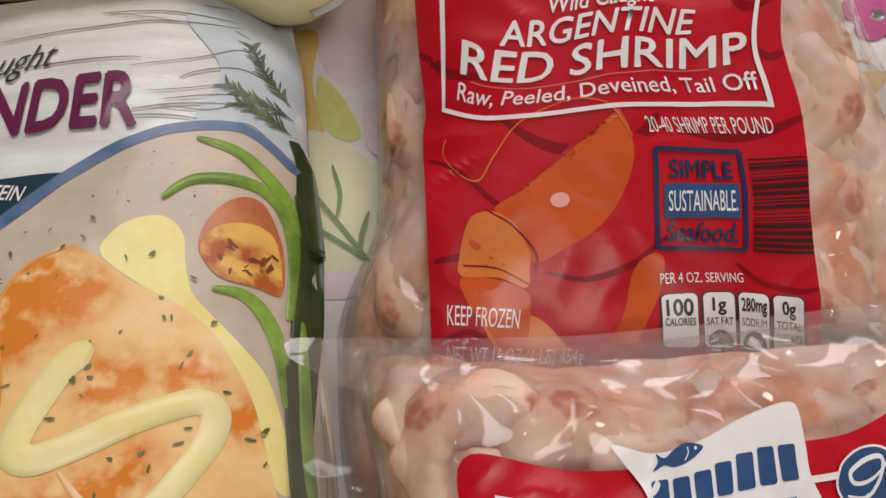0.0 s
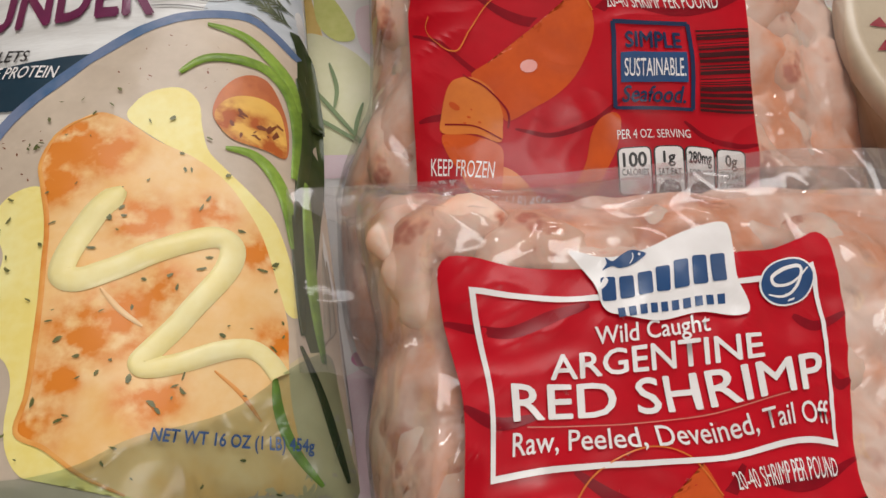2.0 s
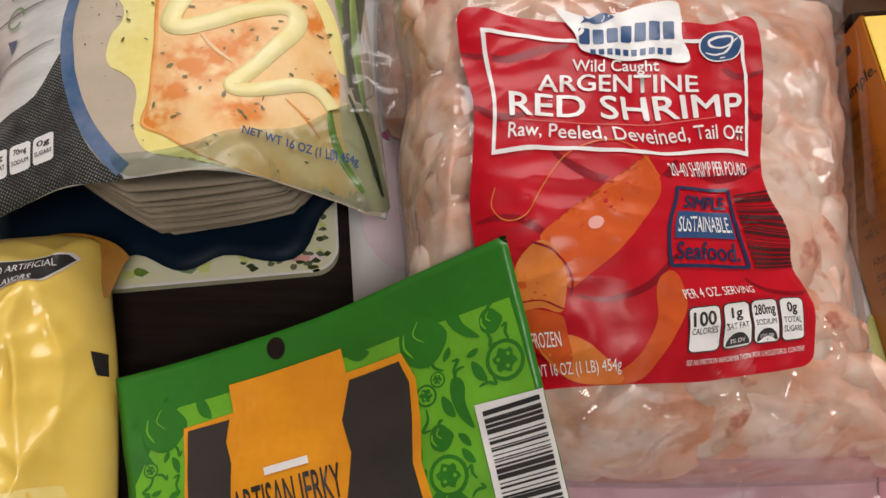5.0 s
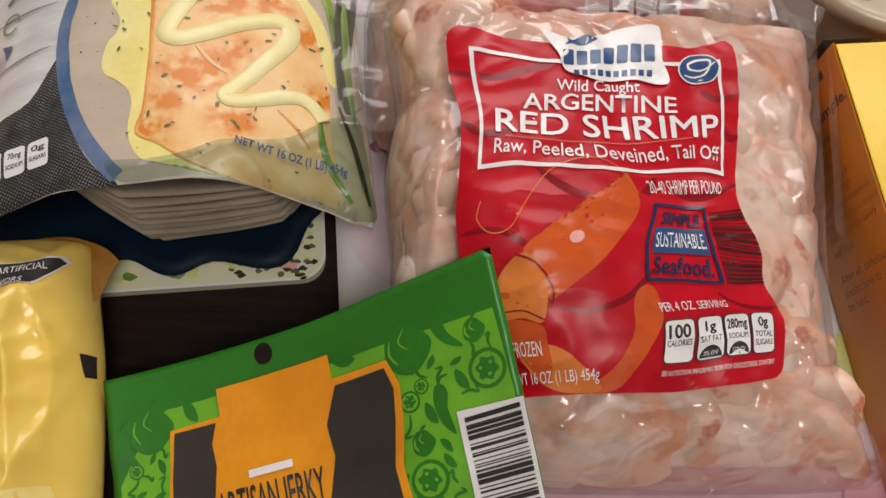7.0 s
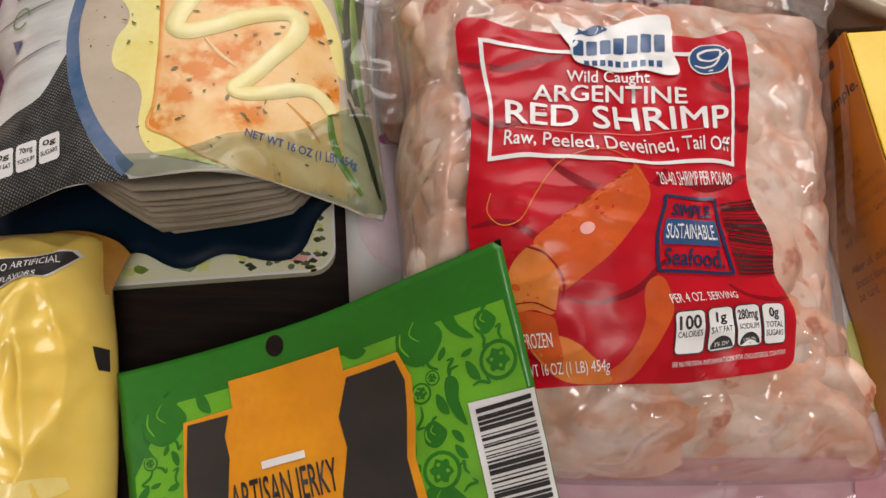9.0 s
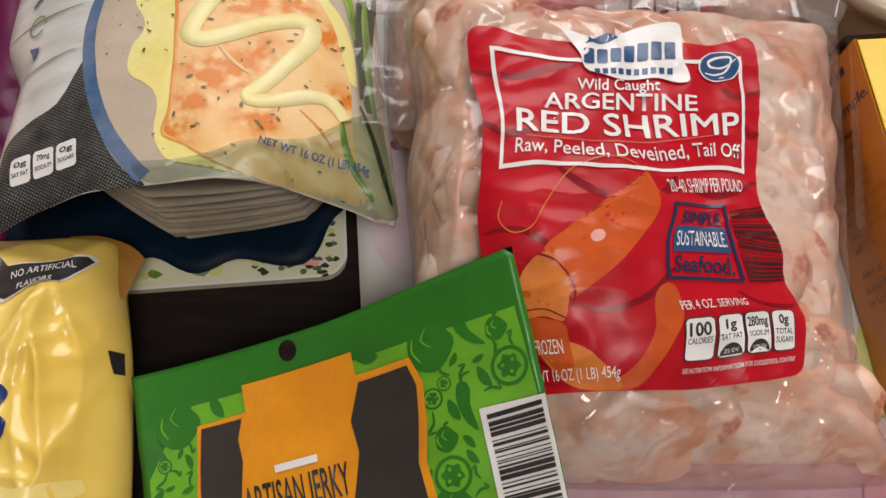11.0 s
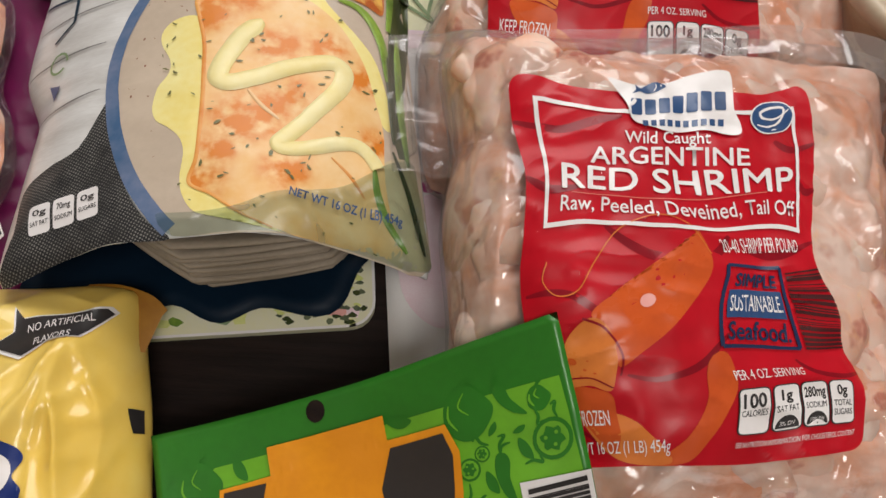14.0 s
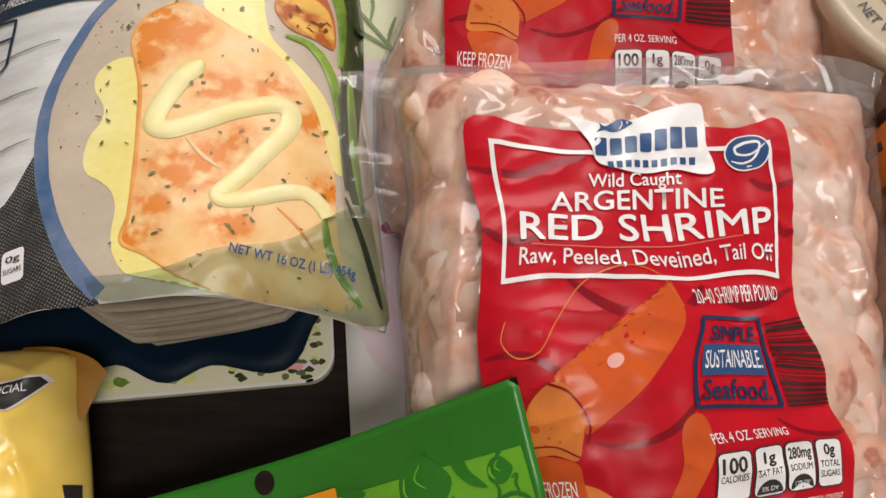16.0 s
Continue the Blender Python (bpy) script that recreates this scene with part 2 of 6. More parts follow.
M_TUBLID = mat("tub_lid", (0.58, 0.48, 0.35), (0.50, 0.40, 0.28), 18, 0.35, 0.0002, 300, 0.2)
M_TAN = mat("groove_dark", (0.30, 0.20, 0.12), None, 60, 0.4)
M_ROSE = mat("rose_wash", (0.85, 0.72, 0.75), (0.80, 0.60, 0.65), 40, 0.75, 0.0003, 1500)
M_GOLDLEAF = mat("gold_wash", (0.80, 0.60, 0.22), (0.70, 0.48, 0.14), 40, 0.7)
M_LEAFGREEN = mat("lime_wash", (0.72, 0.73, 0.28), (0.58, 0.62, 0.18), 40, 0.7)
M_SAGE = mat("sage_wash", (0.80, 0.78, 0.55), (0.74, 0.73, 0.46), 40, 0.7)
M_TWIG = mat("twig_wash", (0.26, 0.34, 0.17), (0.20, 0.28, 0.14), 60, 0.7)
M_PETAL = mat("plum_wash", (0.42, 0.05, 0.19), (0.52, 0.12, 0.28), 60, 0.7, contrast=0.8)
M_PEACH = mat("peach_wash", (0.80, 0.42, 0.38), (0.76, 0.34, 0.30), 50, 0.7)
M_LEMON = mat("lemon_print", (0.80, 0.72, 0.28), (0.74, 0.66, 0.40), 26, 0.35, 0.0, 300, 0.3)
M_GREYCRIMP = mat("grey_crimp", (0.22, 0.20, 0.19), None, 60, 0.4)


def weave(m, light, period=0.0011):
    """Pale threads crossing on a dark cloth print."""
    nt = m.node_tree
    bsdf = nt.nodes["Principled BSDF"]
    base = bsdf.inputs["Base Color"].links[0].from_socket
    tc, n = nt.nodes.new("ShaderNodeTexCoord"), nt.nodes.new("ShaderNodeTexNoise")
    n.inputs["Scale"].default_value = 130
    nt.links.new(tc.outputs["Object"], n.inputs[0])
    total = n.outputs[0]
    for turn_, power in ((25, 0.9), (115, 0.9)):
        mp, w, mr = nt.nodes.new("ShaderNodeMapping"), nt.nodes.new("ShaderNodeTexWave"), nt.nodes.new("ShaderNodeMath")
        mp.inputs["Rotation"].default_value = (0, 0, radians(turn_))
        w.inputs["Scale"].default_value, w.inputs["Distortion"].default_value, w.inputs["Detail Scale"].default_value = 0.314 / period, 2.5, 1.5
        nt.links.new(tc.outputs["Object"], mp.inputs[0]), nt.links.new(mp.outputs[0], w.inputs[0])
        mr.operation = "MULTIPLY"
        nt.links.new(w.outputs["Fac"], mr.inputs[0]), nt.links.new(total, mr.inputs[1])
        total = mr.outputs[0]
    gain = nt.nodes.new("ShaderNodeMapRange")
    gain.inputs["From Min"].default_value, gain.inputs["From Max"].default_value = 0.08, 0.55
    nt.links.new(total, gain.inputs[0])
    mix = nt.nodes.new("ShaderNodeMix")
    mix.data_type = "RGBA"
    mix.inputs[7].default_value = (*light, 1)
    nt.links.new(gain.outputs[0], mix.inputs[0]), nt.links.new(base, mix.inputs[6]), nt.links.new(mix.outputs[2], bsdf.inputs["Base Color"])


weave(M_BURLAP, (0.26, 0.25, 0.23))


def spotted(name, a, b, dark, spots, centre, scale=60.0):
    """A printed, browned surface: noise between two tones, darker round given plan points (x, y, reach)."""
    m = mat(name, a, b, scale, 0.36, 0.0, 320, 0.05, contrast=0.9, spec=0.3)
    nt = m.node_tree
    bsdf = nt.nodes["Principled BSDF"]
    base = bsdf.inputs["Base Color"].links[0].from_socket
    tc, n = nt.nodes.new("ShaderNodeTexCoord"), nt.nodes.new("ShaderNodeTexNoise")
    n.inputs["Scale"].default_value, n.inputs["Detail"].default_value = 150, 9
    nt.links.new(tc.outputs["Object"], n.inputs[0])
    total = None
    for x, y, reach in spots:
        flat2 = nt.nodes.new("ShaderNodeVectorMath")
        flat2.operation = "MULTIPLY"
        flat2.inputs[1].default_value = (1, 1, 0)
        nt.links.new(tc.outputs["Object"], flat2.inputs[0])
        d = nt.nodes.new("ShaderNodeVectorMath")
        d.operation = "DISTANCE"
        d.inputs[1].default_value = ((x - centre[0]) * K, (y - centre[1]) * K, 0)
        nt.links.new(flat2.outputs[0], d.inputs[0])
        r = nt.nodes.new("ShaderNodeMapRange")
        r.interpolation_type = "SMOOTHSTEP"
        r.inputs["From Min"].default_value, r.inputs["From Max"].default_value = 0.0, 1.3 * reach * K
        r.inputs["To Min"].default_value, r.inputs["To Max"].default_value = 1.0, 0.0
        nt.links.new(d.outputs["Value"], r.inputs["Value"])
        if total is None:
            total = r.outputs[0]
        else:
            s = nt.nodes.new("ShaderNodeMath")
            s.operation = "MAXIMUM"
            nt.links.new(total, s.inputs[0]), nt.links.new(r.outputs[0], s.inputs[1])
            total = s.outputs[0]
    f = nt.nodes.new("ShaderNodeMath")
    f.operation = "MULTIPLY_ADD"
    f.inputs[1].default_value, f.inputs[2].default_value = 4.6, -1.65
    nt.links.new(n.outputs[0], f.inputs[0])
    g = nt.nodes.new("ShaderNodeMath")
    g.operation, g.use_clamp = "MULTIPLY", True
    nt.links.new(total, g.inputs[0]), nt.links.new(f.outputs[0], g.inputs[1])
    w = nt.nodes.new("ShaderNodeMath")
    w.operation, w.use_clamp = "MULTIPLY", True
    w.inputs[1].default_value = 1.4
    nt.links.new(g.outputs[0], w.inputs[0])
    mix = nt.nodes.new("ShaderNodeMix")
    mix.data_type = "RGBA"
    nt.links.new(w.outputs[0], mix.inputs[0]), nt.links.new(base, mix.inputs[6])
    mix.inputs[7].default_value = (*dark, 1)
    nt.links.new(mix.outputs[2], bsdf.inputs["Base Color"])
    return m


M_FILLET = spotted("fillet_print", (0.85, 0.62, 0.33), (0.79, 0.45, 0.15), (0.68, 0.21, 0.022),
                   [(-0.1564, 0.104, 0.022), (-0.1505, 0.114, 0.02), (-0.133, 0.1046, 0.018), (-0.1137, 0.0706, 0.016), (-0.1251, 0.0231, 0.02), (-0.1138, 0.0284, 0.02), (-0.1394, -0.012, 0.018), (-0.0689, 0.0627, 0.012), (-0.0891, 0.0741, 0.014), (-0.1317, 0.005, 0.012), (-0.0992, -0.0017, 0.014), (-0.1012, 0.0413, 0.014), (-0.0584, 0.0256, 0.012), (-0.1478, 0.088, 0.014)], (-0.155, 0.11))
M_POTATO = spotted("potato_print", (0.80, 0.52, 0.13), (0.76, 0.40, 0.08), (0.42, 0.10, 0.02), [(-0.076, 0.120, 0.016), (-0.088, 0.128, 0.012), (-0.070, 0.118, 0.012)], (-0.155, 0.11))


# ---- builders ----
def thing(name, at, label, category, group="", kind=""):
    ob = new(name)
    ob.location = Vector(at) * K
    ob.empty_display_size = 0.02
    return tagged(ob, label, category, group, kind)


def part(name, bm, material, parent=None, label="", smooth=True):
    """One mesh in plan units, hung under a thing or a part."""
    base = Vector((0, 0, 0))
    up = parent
    while up is not None:
        base += up.location
        up = up.parent
    bm.verts.ensure_lookup_table()
    for v in bm.verts:
        v.co = v.co * K - base
    bmesh.ops.recalc_face_normals(bm, faces=bm.faces) if len(bm.faces) < 60000 else None
    me = bpy.data.meshes.new(name)
    bm.to_mesh(me)
    bm.free()
    if smooth:
        me.polygons.foreach_set("use_smooth", [True] * len(me.polygons))
    me.materials.append(material)
    ob = new(name, me)
    ob.parent = parent
    return tagged(ob, label)


def smooth_line(pts, closed=True, n=8):
    pts = [Vector((*p, 0)).to_2d() if len(p) == 2 else Vector(p) for p in pts]
    m, out = len(pts), []
    for i in range(m if closed else m - 1):
        a, b = pts[i - 1] if closed or i else pts[0], pts[i]
        c = pts[(i + 1) % m]
        d = pts[(i + 2) % m] if closed or i + 2 < m else pts[-1]
        for k in range(n):
            s = k / n
            out.append(0.5 * (2 * b + (c - a) * s + (2 * a - 5 * b + 4 * c - d) * s * s + (3 * b - a - 3 * c + d) * s ** 3))
    if not closed:
        out.append(pts[-1])
    return out


def drape(bm, at, layer):
    for v in bm.verts:
        v.co = at(v.co.x, v.co.y, layer + v.co.z)
    return bm


def sheet(outline, at, layer, longest):
    """A flat outline cut fine and laid over a surface."""
    bm = bmesh.new()
    bm.faces.new([bm.verts.new((p[0], p[1], 0)) for p in outline])
    bmesh.ops.triangulate(bm, faces=bm.faces)
    for _ in range(5):
        cut = [e for e in bm.edges if e.calc_length() > longest]
        if not cut:
            break
        bmesh.ops.subdivide_edges(bm, edges=cut, cuts=1)
        bmesh.ops.triangulate(bm, faces=[f for f in bm.faces if len(f.verts) > 3])
    return drape(bm, at, layer)


def blob(outline, at, layer, rings=6, dome=0.0):
    """A star-shaped outline filled with rings, domed a little if wished."""
    mid = sum((Vector((p[0], p[1])) for p in outline), Vector((0, 0))) / len(outline)
    bm = bmesh.new()
    c = bm.verts.new((mid.x, mid.y, dome))
    last = None
    for k in range(1, rings + 1):
        r = k / rings
        ring = [bm.verts.new((mid.x + (p[0] - mid.x) * r, mid.y + (p[1] - mid.y) * r, dome * (1 - r ** 3))) for p in outline]
        n = len(ring)
        for i in range(n):
            j = (i + 1) % n
            bm.faces.new((c, ring[i], ring[j])) if last is None else bm.faces.new((last[i], ring[i], ring[j], last[j]))
        last = ring
    return drape(bm, at, layer)


def ribbon(line, width, at, layer, dome=0.0, across=2, taper=False):
    """A band of a given width along a line, laid over a surface."""
    line = [Vector((p[0], p[1])) for p in line]
    bm, rows, n = bmesh.new(), [], len(line)
    for i, p in enumerate(line):
        d = (line[min(i + 1, n - 1)] - line[max(i - 1, 0)]).normalized()
        side = Vector((-d.y, d.x))
        w = width[i] if isinstance(width, list) else width
        if taper:
            w *= max(0.05, math.sin(math.pi * (0.06 + 0.88 * i / (n - 1))) ** 0.6)
        rows.append([bm.verts.new((*(p + side * w * (k / across - 0.5)), dome * math.sqrt(max(0, 1 - (2 * k / across - 1) ** 2)))) for k in range(across + 1)])
    for a, b in zip(rows, rows[1:]):
        for k in range(across):
            bm.faces.new((a[k], a[k + 1], b[k + 1], b[k]))
    return drape(bm, at, layer)


def straight(a, b, n=8):
    return [(a[0] + (b[0] - a[0]) * k / n, a[1] + (b[1] - a[1]) * k / n) for k in range(n + 1)]


def rect(u0, v0, u1, v1, r=0.0, n=4):
    """A rectangle's outline with rounded corners."""
    if not r:
        return [(u0, v0), (u1, v0), (u1, v1), (u0, v1)]
    out = []
    for cx, cy, a0 in ((u1 - r, v0 + r, -90), (u1 - r, v1 - r, 0), (u0 + r, v1 - r, 90), (u0 + r, v0 + r, 180)):
        out += [(cx + r * math.cos(radians(a0 + 90 * k / n)), cy + r * math.sin(radians(a0 + 90 * k / n))) for k in range(n + 1)]
    return out


def edge_walk(outline, step):
    out = []
    for a, b in zip(outline, outline[1:] + outline[:1]):
        n = max(1, int(math.dist(a, b) / step))
        out += [(a[0] + (b[0] - a[0]) * k / n, a[1] + (b[1] - a[1]) * k / n) for k in range(n)]
    return out


def words(text, at, layer, box, bold=0.0, slant=0.0, arch=0.0, flip=-1.0):
    """Lettering stretched to a box (left, top, right, bottom) of the surface's own coordinates."""
    cu = bpy.data.curves.new("words", "FONT")
    cu.body, cu.resolution_u, cu.shear = text, 3, slant
    ob = bpy.data.objects.new("words", cu)
    scene.collection.objects.link(ob)
    me = bpy.data.meshes.new_from_object(ob.evaluated_get(bpy.context.evaluated_depsgraph_get()))
    bm = bmesh.new()
    bm.from_mesh(me)
    bpy.data.objects.remove(ob), bpy.data.curves.remove(cu), bpy.data.meshes.remove(me)
    xs, ys = [v.co.x for v in bm.verts], [v.co.y for v in bm.verts]
    x0, x1, y0, y1 = min(xs), max(xs), min(ys), max(ys)
    bmesh.ops.triangulate(bm, faces=bm.faces)
    if bold > 0:  # heavier strokes: the same letters again, set a hair apart
        start = list(bm.faces)
        for k, (dx, dy) in enumerate(((bold, 0), (-bold, 0), (0, bold), (0, -bold))):
            more = bmesh.ops.duplicate(bm, geom=start)["geom"]
            for v in more:
                if isinstance(v, bmesh.types.BMVert):
                    v.co += Vector((dx, dy, 0.00004 * (k + 1)))
    u0, v0, u1, v1 = box
    for v in bm.verts:
        s, t = (v.co.x - x0) / (x1 - x0), (y1 - v.co.y) / (y1 - y0)
        v.co = (u0 + (u1 - u0) * s, v0 + (v1 - v0) * t + arch * (4 * (s - 0.5) ** 2 - 1) * (v1 - v0), v.co.z)
    return drape(bm, at, layer)


def scatter_marks(spots, size, at, layer, rng):
    """Many small uneven flecks in one mesh."""
    bm = bmesh.new()
    for x, y in spots:
        a0, s, k = rng.uniform(0, 6.3), size * rng.uniform(0.5, 1.6), rng.uniform(0.22, 0.6)
        ring = []
        for i in range(7):
            a = i * math.tau / 7
            q = Vector((math.cos(a) * s, math.sin(a) * s * k)) * rng.uniform(0.6, 1.25)
            ring.append(bm.verts.new((x + q.x * math.cos(a0) - q.y * math.sin(a0), y + q.x * math.sin(a0) + q.y * math.cos(a0), 0)))
        bm.faces.new(ring)
    return drape(bm, at, layer)


class Pillow:
    """A filled bag: an edge line (x, y, z) round a middle, and a crown height over it."""
    def __init__(self, mid, edge, crown, p=4.0, q=0.5, rough=(0.0, 30.0), seed=0.0, low=0.003, folds=None, dent=None, creases=()):
        self.mid, self.p, self.q, self.rough, self.seed, self.low = mid, p, q, rough, seed, low
        self.crown, self.folds, self.dent, self.creases = crown, folds, dent, creases
        pts = np.array(edge, float)
        n = len(pts)
        dense = []
        for i in range(n):
            a, b, c, d = pts[i - 1], pts[i], pts[(i + 1) % n], pts[(i + 2) % n]
            for s in np.linspace(0, 1, 24, endpoint=False):
                cat = 0.5 * (2 * b + (c - a) * s + (2 * a - 5 * b + 4 * c - d) * s * s + (3 * b - a - 3 * c + d) * s ** 3)
                dense.append(0.5 * cat + 0.5 * (b + (c - b) * s))
        dense = np.array(dense)
        ang = np.arctan2(dense[:, 1] - mid[1], dense[:, 0] - mid[0])
        order = np.argsort(ang)
        ang, rad, ze = ang[order], np.hypot(dense[:, 0] - mid[0], dense[:, 1] - mid[1])[order], dense[order, 2]
        self.ang = np.concatenate([ang - 2 * np.pi, ang, ang + 2 * np.pi])
        self.rad, self.ze = np.tile(rad, 3), np.tile(ze, 3)

    def edge_at(self, th):
        return float(np.interp(th, self.ang, self.rad)), float(np.interp(th, self.ang, self.ze))

    def polar(self, x, y):
        dx, dy = x - self.mid[0], y - self.mid[1]
        rad, ze = self.edge_at(math.atan2(dy, dx))
        return min(1.0, math.hypot(dx, dy) / rad), ze

    def top(self, x, y):
        c = self.crown
        dx, dy = x - self.mid[0], y - self.mid[1]
        return c[0] + c[1] * dx + c[2] * dy + c[3] * dx * dx + c[4] * dx * dy + c[5] * dy * dy

    def z(self, x, y, fine=True):
        r, ze = self.polar(x, y)
        f = max(0.0, 1 - r ** self.p) ** self.q
        h = ze + (self.top(x, y) - ze) * f
        if self.dent:
            dx, dy, reach, depth = self.dent
            h -= depth * math.exp(-((x - dx) ** 2 + (y - dy) ** 2) / reach ** 2) * min(1.0, 4 * (1 - r))
        if fine and self.rough[0]:
            k = self.rough[1]
            w = noise.noise(Vector((x * k, y * k * 0.8, self.seed))) + 0.5 * (1 - 2 * abs(noise.noise(Vector((x * k * 1.7 + 9, y * k * 2.3, self.seed)))))
            h += self.rough[0] * w * min(1.0, 6 * (1 - r))
        if fine:
            for x0, y0, x1, y1, high, wide in self.creases:
                px, py = x1 - x0, y1 - y0
                along = max(0.0, min(1.0, ((x - x0) * px + (y - y0) * py) / (px * px + py * py)))
                d = math.hypot(x - x0 - along * px, y - y0 - along * py)
                if d < 5 * wide:
                    h += high * math.exp(-d / wide) * (0.35 + 0.65 * math.sin(math.pi * (0.15 + 0.7 * along))) * min(1.0, 5 * (1 - r))
        if fine and self.folds:
            fx, fy, count, amp, reach = self.folds
            d = math.hypot(x - fx, y - fy)
            a = math.atan2(y - fy, x - fx) + 0.25 * noise.noise(Vector((x * 14, y * 14, 3)))
            ridge = (1 - abs(math.sin(count * a / 2 + 0.7))) ** 1.6 + 0.5 * (1 - abs(math.sin(count * 0.37 * a + 2))) ** 2
            h += amp * ridge * math.exp(-d / reach) * min(1.0, max(0.0, (d - 0.022) / 0.02)) * min(1.0, 5 * (1 - r))
        return h


def on(surface):
    """Lays plan points on a bag's upper face."""
    return lambda x, y, h: Vector((x, y, surface.z(x, y) + 0.6 * h))


def flat(z0):
    return lambda x, y, h: Vector((x, y, z0 + h))


def pillow_mesh(s, n=128, rings=44, drop=0.0, lumps=0.0, below=True, inset=1.0, short=1.0):
    """The skin of a filled bag: upper face, edge, and lower face."""
    bm = bmesh.new()
    def ring_at(r, upper):
        out = []
        for i in range(n):
            th = math.tau * i / n
            rad, ze = s.edge_at(th)
            x, y = s.mid[0] + rad * r * inset * math.cos(th), s.mid[1] + rad * r * inset * math.sin(th) * (short if math.sin(th) > 0 else 1)
            if upper:
                z = s.z(x, y) - drop
                if lumps:
                    q = Vector((x * 24, y * 27, s.seed))
                    q += 0.35 * Vector((noise.noise(q * 0.9), noise.noise(q * 0.9 + Vector((7, 3, 1))), 0))
                    dist = noise.voronoi(q)[0]
                    z += lumps * (1.6 * min(1.0, (dist[1] - dist[0]) * 1.6) ** 0.6 - 1.0 + 0.35 * noise.noise(q * 3.3) + 0.2 * noise.noise(q * 7))
            else:
                f = max(0.0, 1 - r ** 4) ** 0.5
                z = ze + (min(s.low, ze) - ze) * f
            out.append(bm.verts.new((x, y, z)))
        return out
    def fan(rows, centre):
        for i in range(n):
            bm.faces.new((centre, rows[0][i], rows[0][(i + 1) % n]))
        for a, b in zip(rows, rows[1:]):
            for i in range(n):
                bm.faces.new((a[i], b[i], b[(i + 1) % n], a[(i + 1) % n]))
    steps = [1 - (1 - k / rings) ** 1.6 for k in range(1, rings + 1)]
    top = [ring_at(r, True) for r in steps]
    fan(top, bm.verts.new((*s.mid, s.z(*s.mid) - drop)))
    if below:
        low = [ring_at(r, False) for r in (0.4, 0.7, 0.85, 0.94, 0.98)] + [top[-1]]
        fan(low, bm.verts.new((*s.mid, s.low)))
    return bm


class Patch:
    """Flat artwork in millimetres, carried by a grid of plan points onto a bag."""
    US, VS = (0.0, 35.0, 82.0, 114.0, 139.0), (0.0, 20.0, 45.0, 67.0, 83.0, 104.0, 124.0, 146.0, 180.0)

    def __init__(self, surface, grid):
        n = len(self.US)
        self.surface, self.grid = surface, [[Vector(grid[n * j + i]) for i in range(n)] for j in range(len(self.VS))]

    @staticmethod
    def between(knots, values, w):
        """A smooth curve through the values at the knots."""
        last = len(knots) - 1
        j = max(0, min(last - 1, sum(w >= k for k in knots) - 1))
        span = knots[j + 1] - knots[j]
        s = (w - knots[j]) / span
        def slope(k):
            lo, hi = max(0, k - 1), min(last, k + 1)
            return (values[hi] - values[lo]) / (knots[hi] - knots[lo]) * span
        if s < 0 or s > 1:
            return values[j] + slope(j) * s if s < 0 else values[j + 1] + slope(j + 1) * (s - 1)
        return values[j] * (2 * s ** 3 - 3 * s * s + 1) + slope(j) * (s ** 3 - 2 * s * s + s) + values[j + 1] * (-2 * s ** 3 + 3 * s * s) + slope(j + 1) * (s ** 3 - s * s)

    def xy(self, u, v):
        return self.between(self.VS, [self.between(self.US, row, u) for row in self.grid], v)

    def __call__(self, u, v, h):
        p = self.xy(u, v)
        return Vector((p.x, p.y, self.surface.z(p.x, p.y) + 0.35 * h))


# ---- the room and the table ----
def box_mesh(x0, y0, z0, x1, y1, z1, bevel=0.0):
    bm = bmesh.new()
    bmesh.ops.create_cube(bm, size=1)
    for v in bm.verts:
        v.co = ((v.co.x + 0.5) * (x1 - x0) + x0, (v.co.y + 0.5) * (y1 - y0) + y0, (v.co.z + 0.5) * (z1 - z0) + z0)
    if bevel:
        bmesh.ops.bevel(bm, geom=bm.edges[:], offset=bevel, segments=3, affect="EDGES", profile=0.5)
    return bm


def room_box(name, a, b, material, label):
    ob = part(name, box_mesh(*(c / K for c in a), *(c / K for c in b)), material, smooth=False)
    return tagged(ob, label, "room", kind="structure")


# Room shell is out of view, added to close the place and bounce light.
room_box("floor", (-2.2, -2.2, -0.85), (2.2, 2.2, -0.75), M_FLOOR, "brown wooden room floor below the table")
room_box("ceiling", (-2.2, -2.2, 1.75), (2.2, 2.2, 1.85), M_CEIL, "plain off-white ceiling above the table")
room_box("wall_south", (-2.2, -2.3, -0.75), (2.2, -2.2, 1.75), M_WALL, "plain painted wall behind the camera")
room_box("wall_east", (1.75, -2.2, -0.75), (1.85, 1.35, 1.75), M_WALL, "plain painted wall beside the table")
room_box("wall_west", (-2.3, -2.2, -0.75), (-2.2, 2.2, 1.75), M_WALL, "plain painted wall beside the table")
# Unseen wall and window frame, added round the far area lamp.
bm = bmesh.new()
for x0, z0, x1, z1 in ((-2.2, -0.75, 2.2, 0.85), (-2.2, 0.85, -0.8, 1.65), (1.1, 0.85, 2.2, 1.65), (-2.2, 1.65, 2.2, 1.75)):
    piece = box_mesh(x0 / K, 1.35 / K, z0 / K, x1 / K, 1.45 / K, z1 / K)
    me = bpy.data.meshes.new("piece")
    piece.to_mesh(me), piece.free(), bm.from_mesh(me), bpy.data.meshes.remove(me)
tagged(part("wall_north", bm, M_WALL, smooth=False), "unseen painted wall with an assumed window beyond the table", "room", kind="structure")
window = thing("window_1", (0.15 / K, 1.4 / K, 0.85 / K), "assumed white framed window, out of view beyond the table", "window", kind="structure")
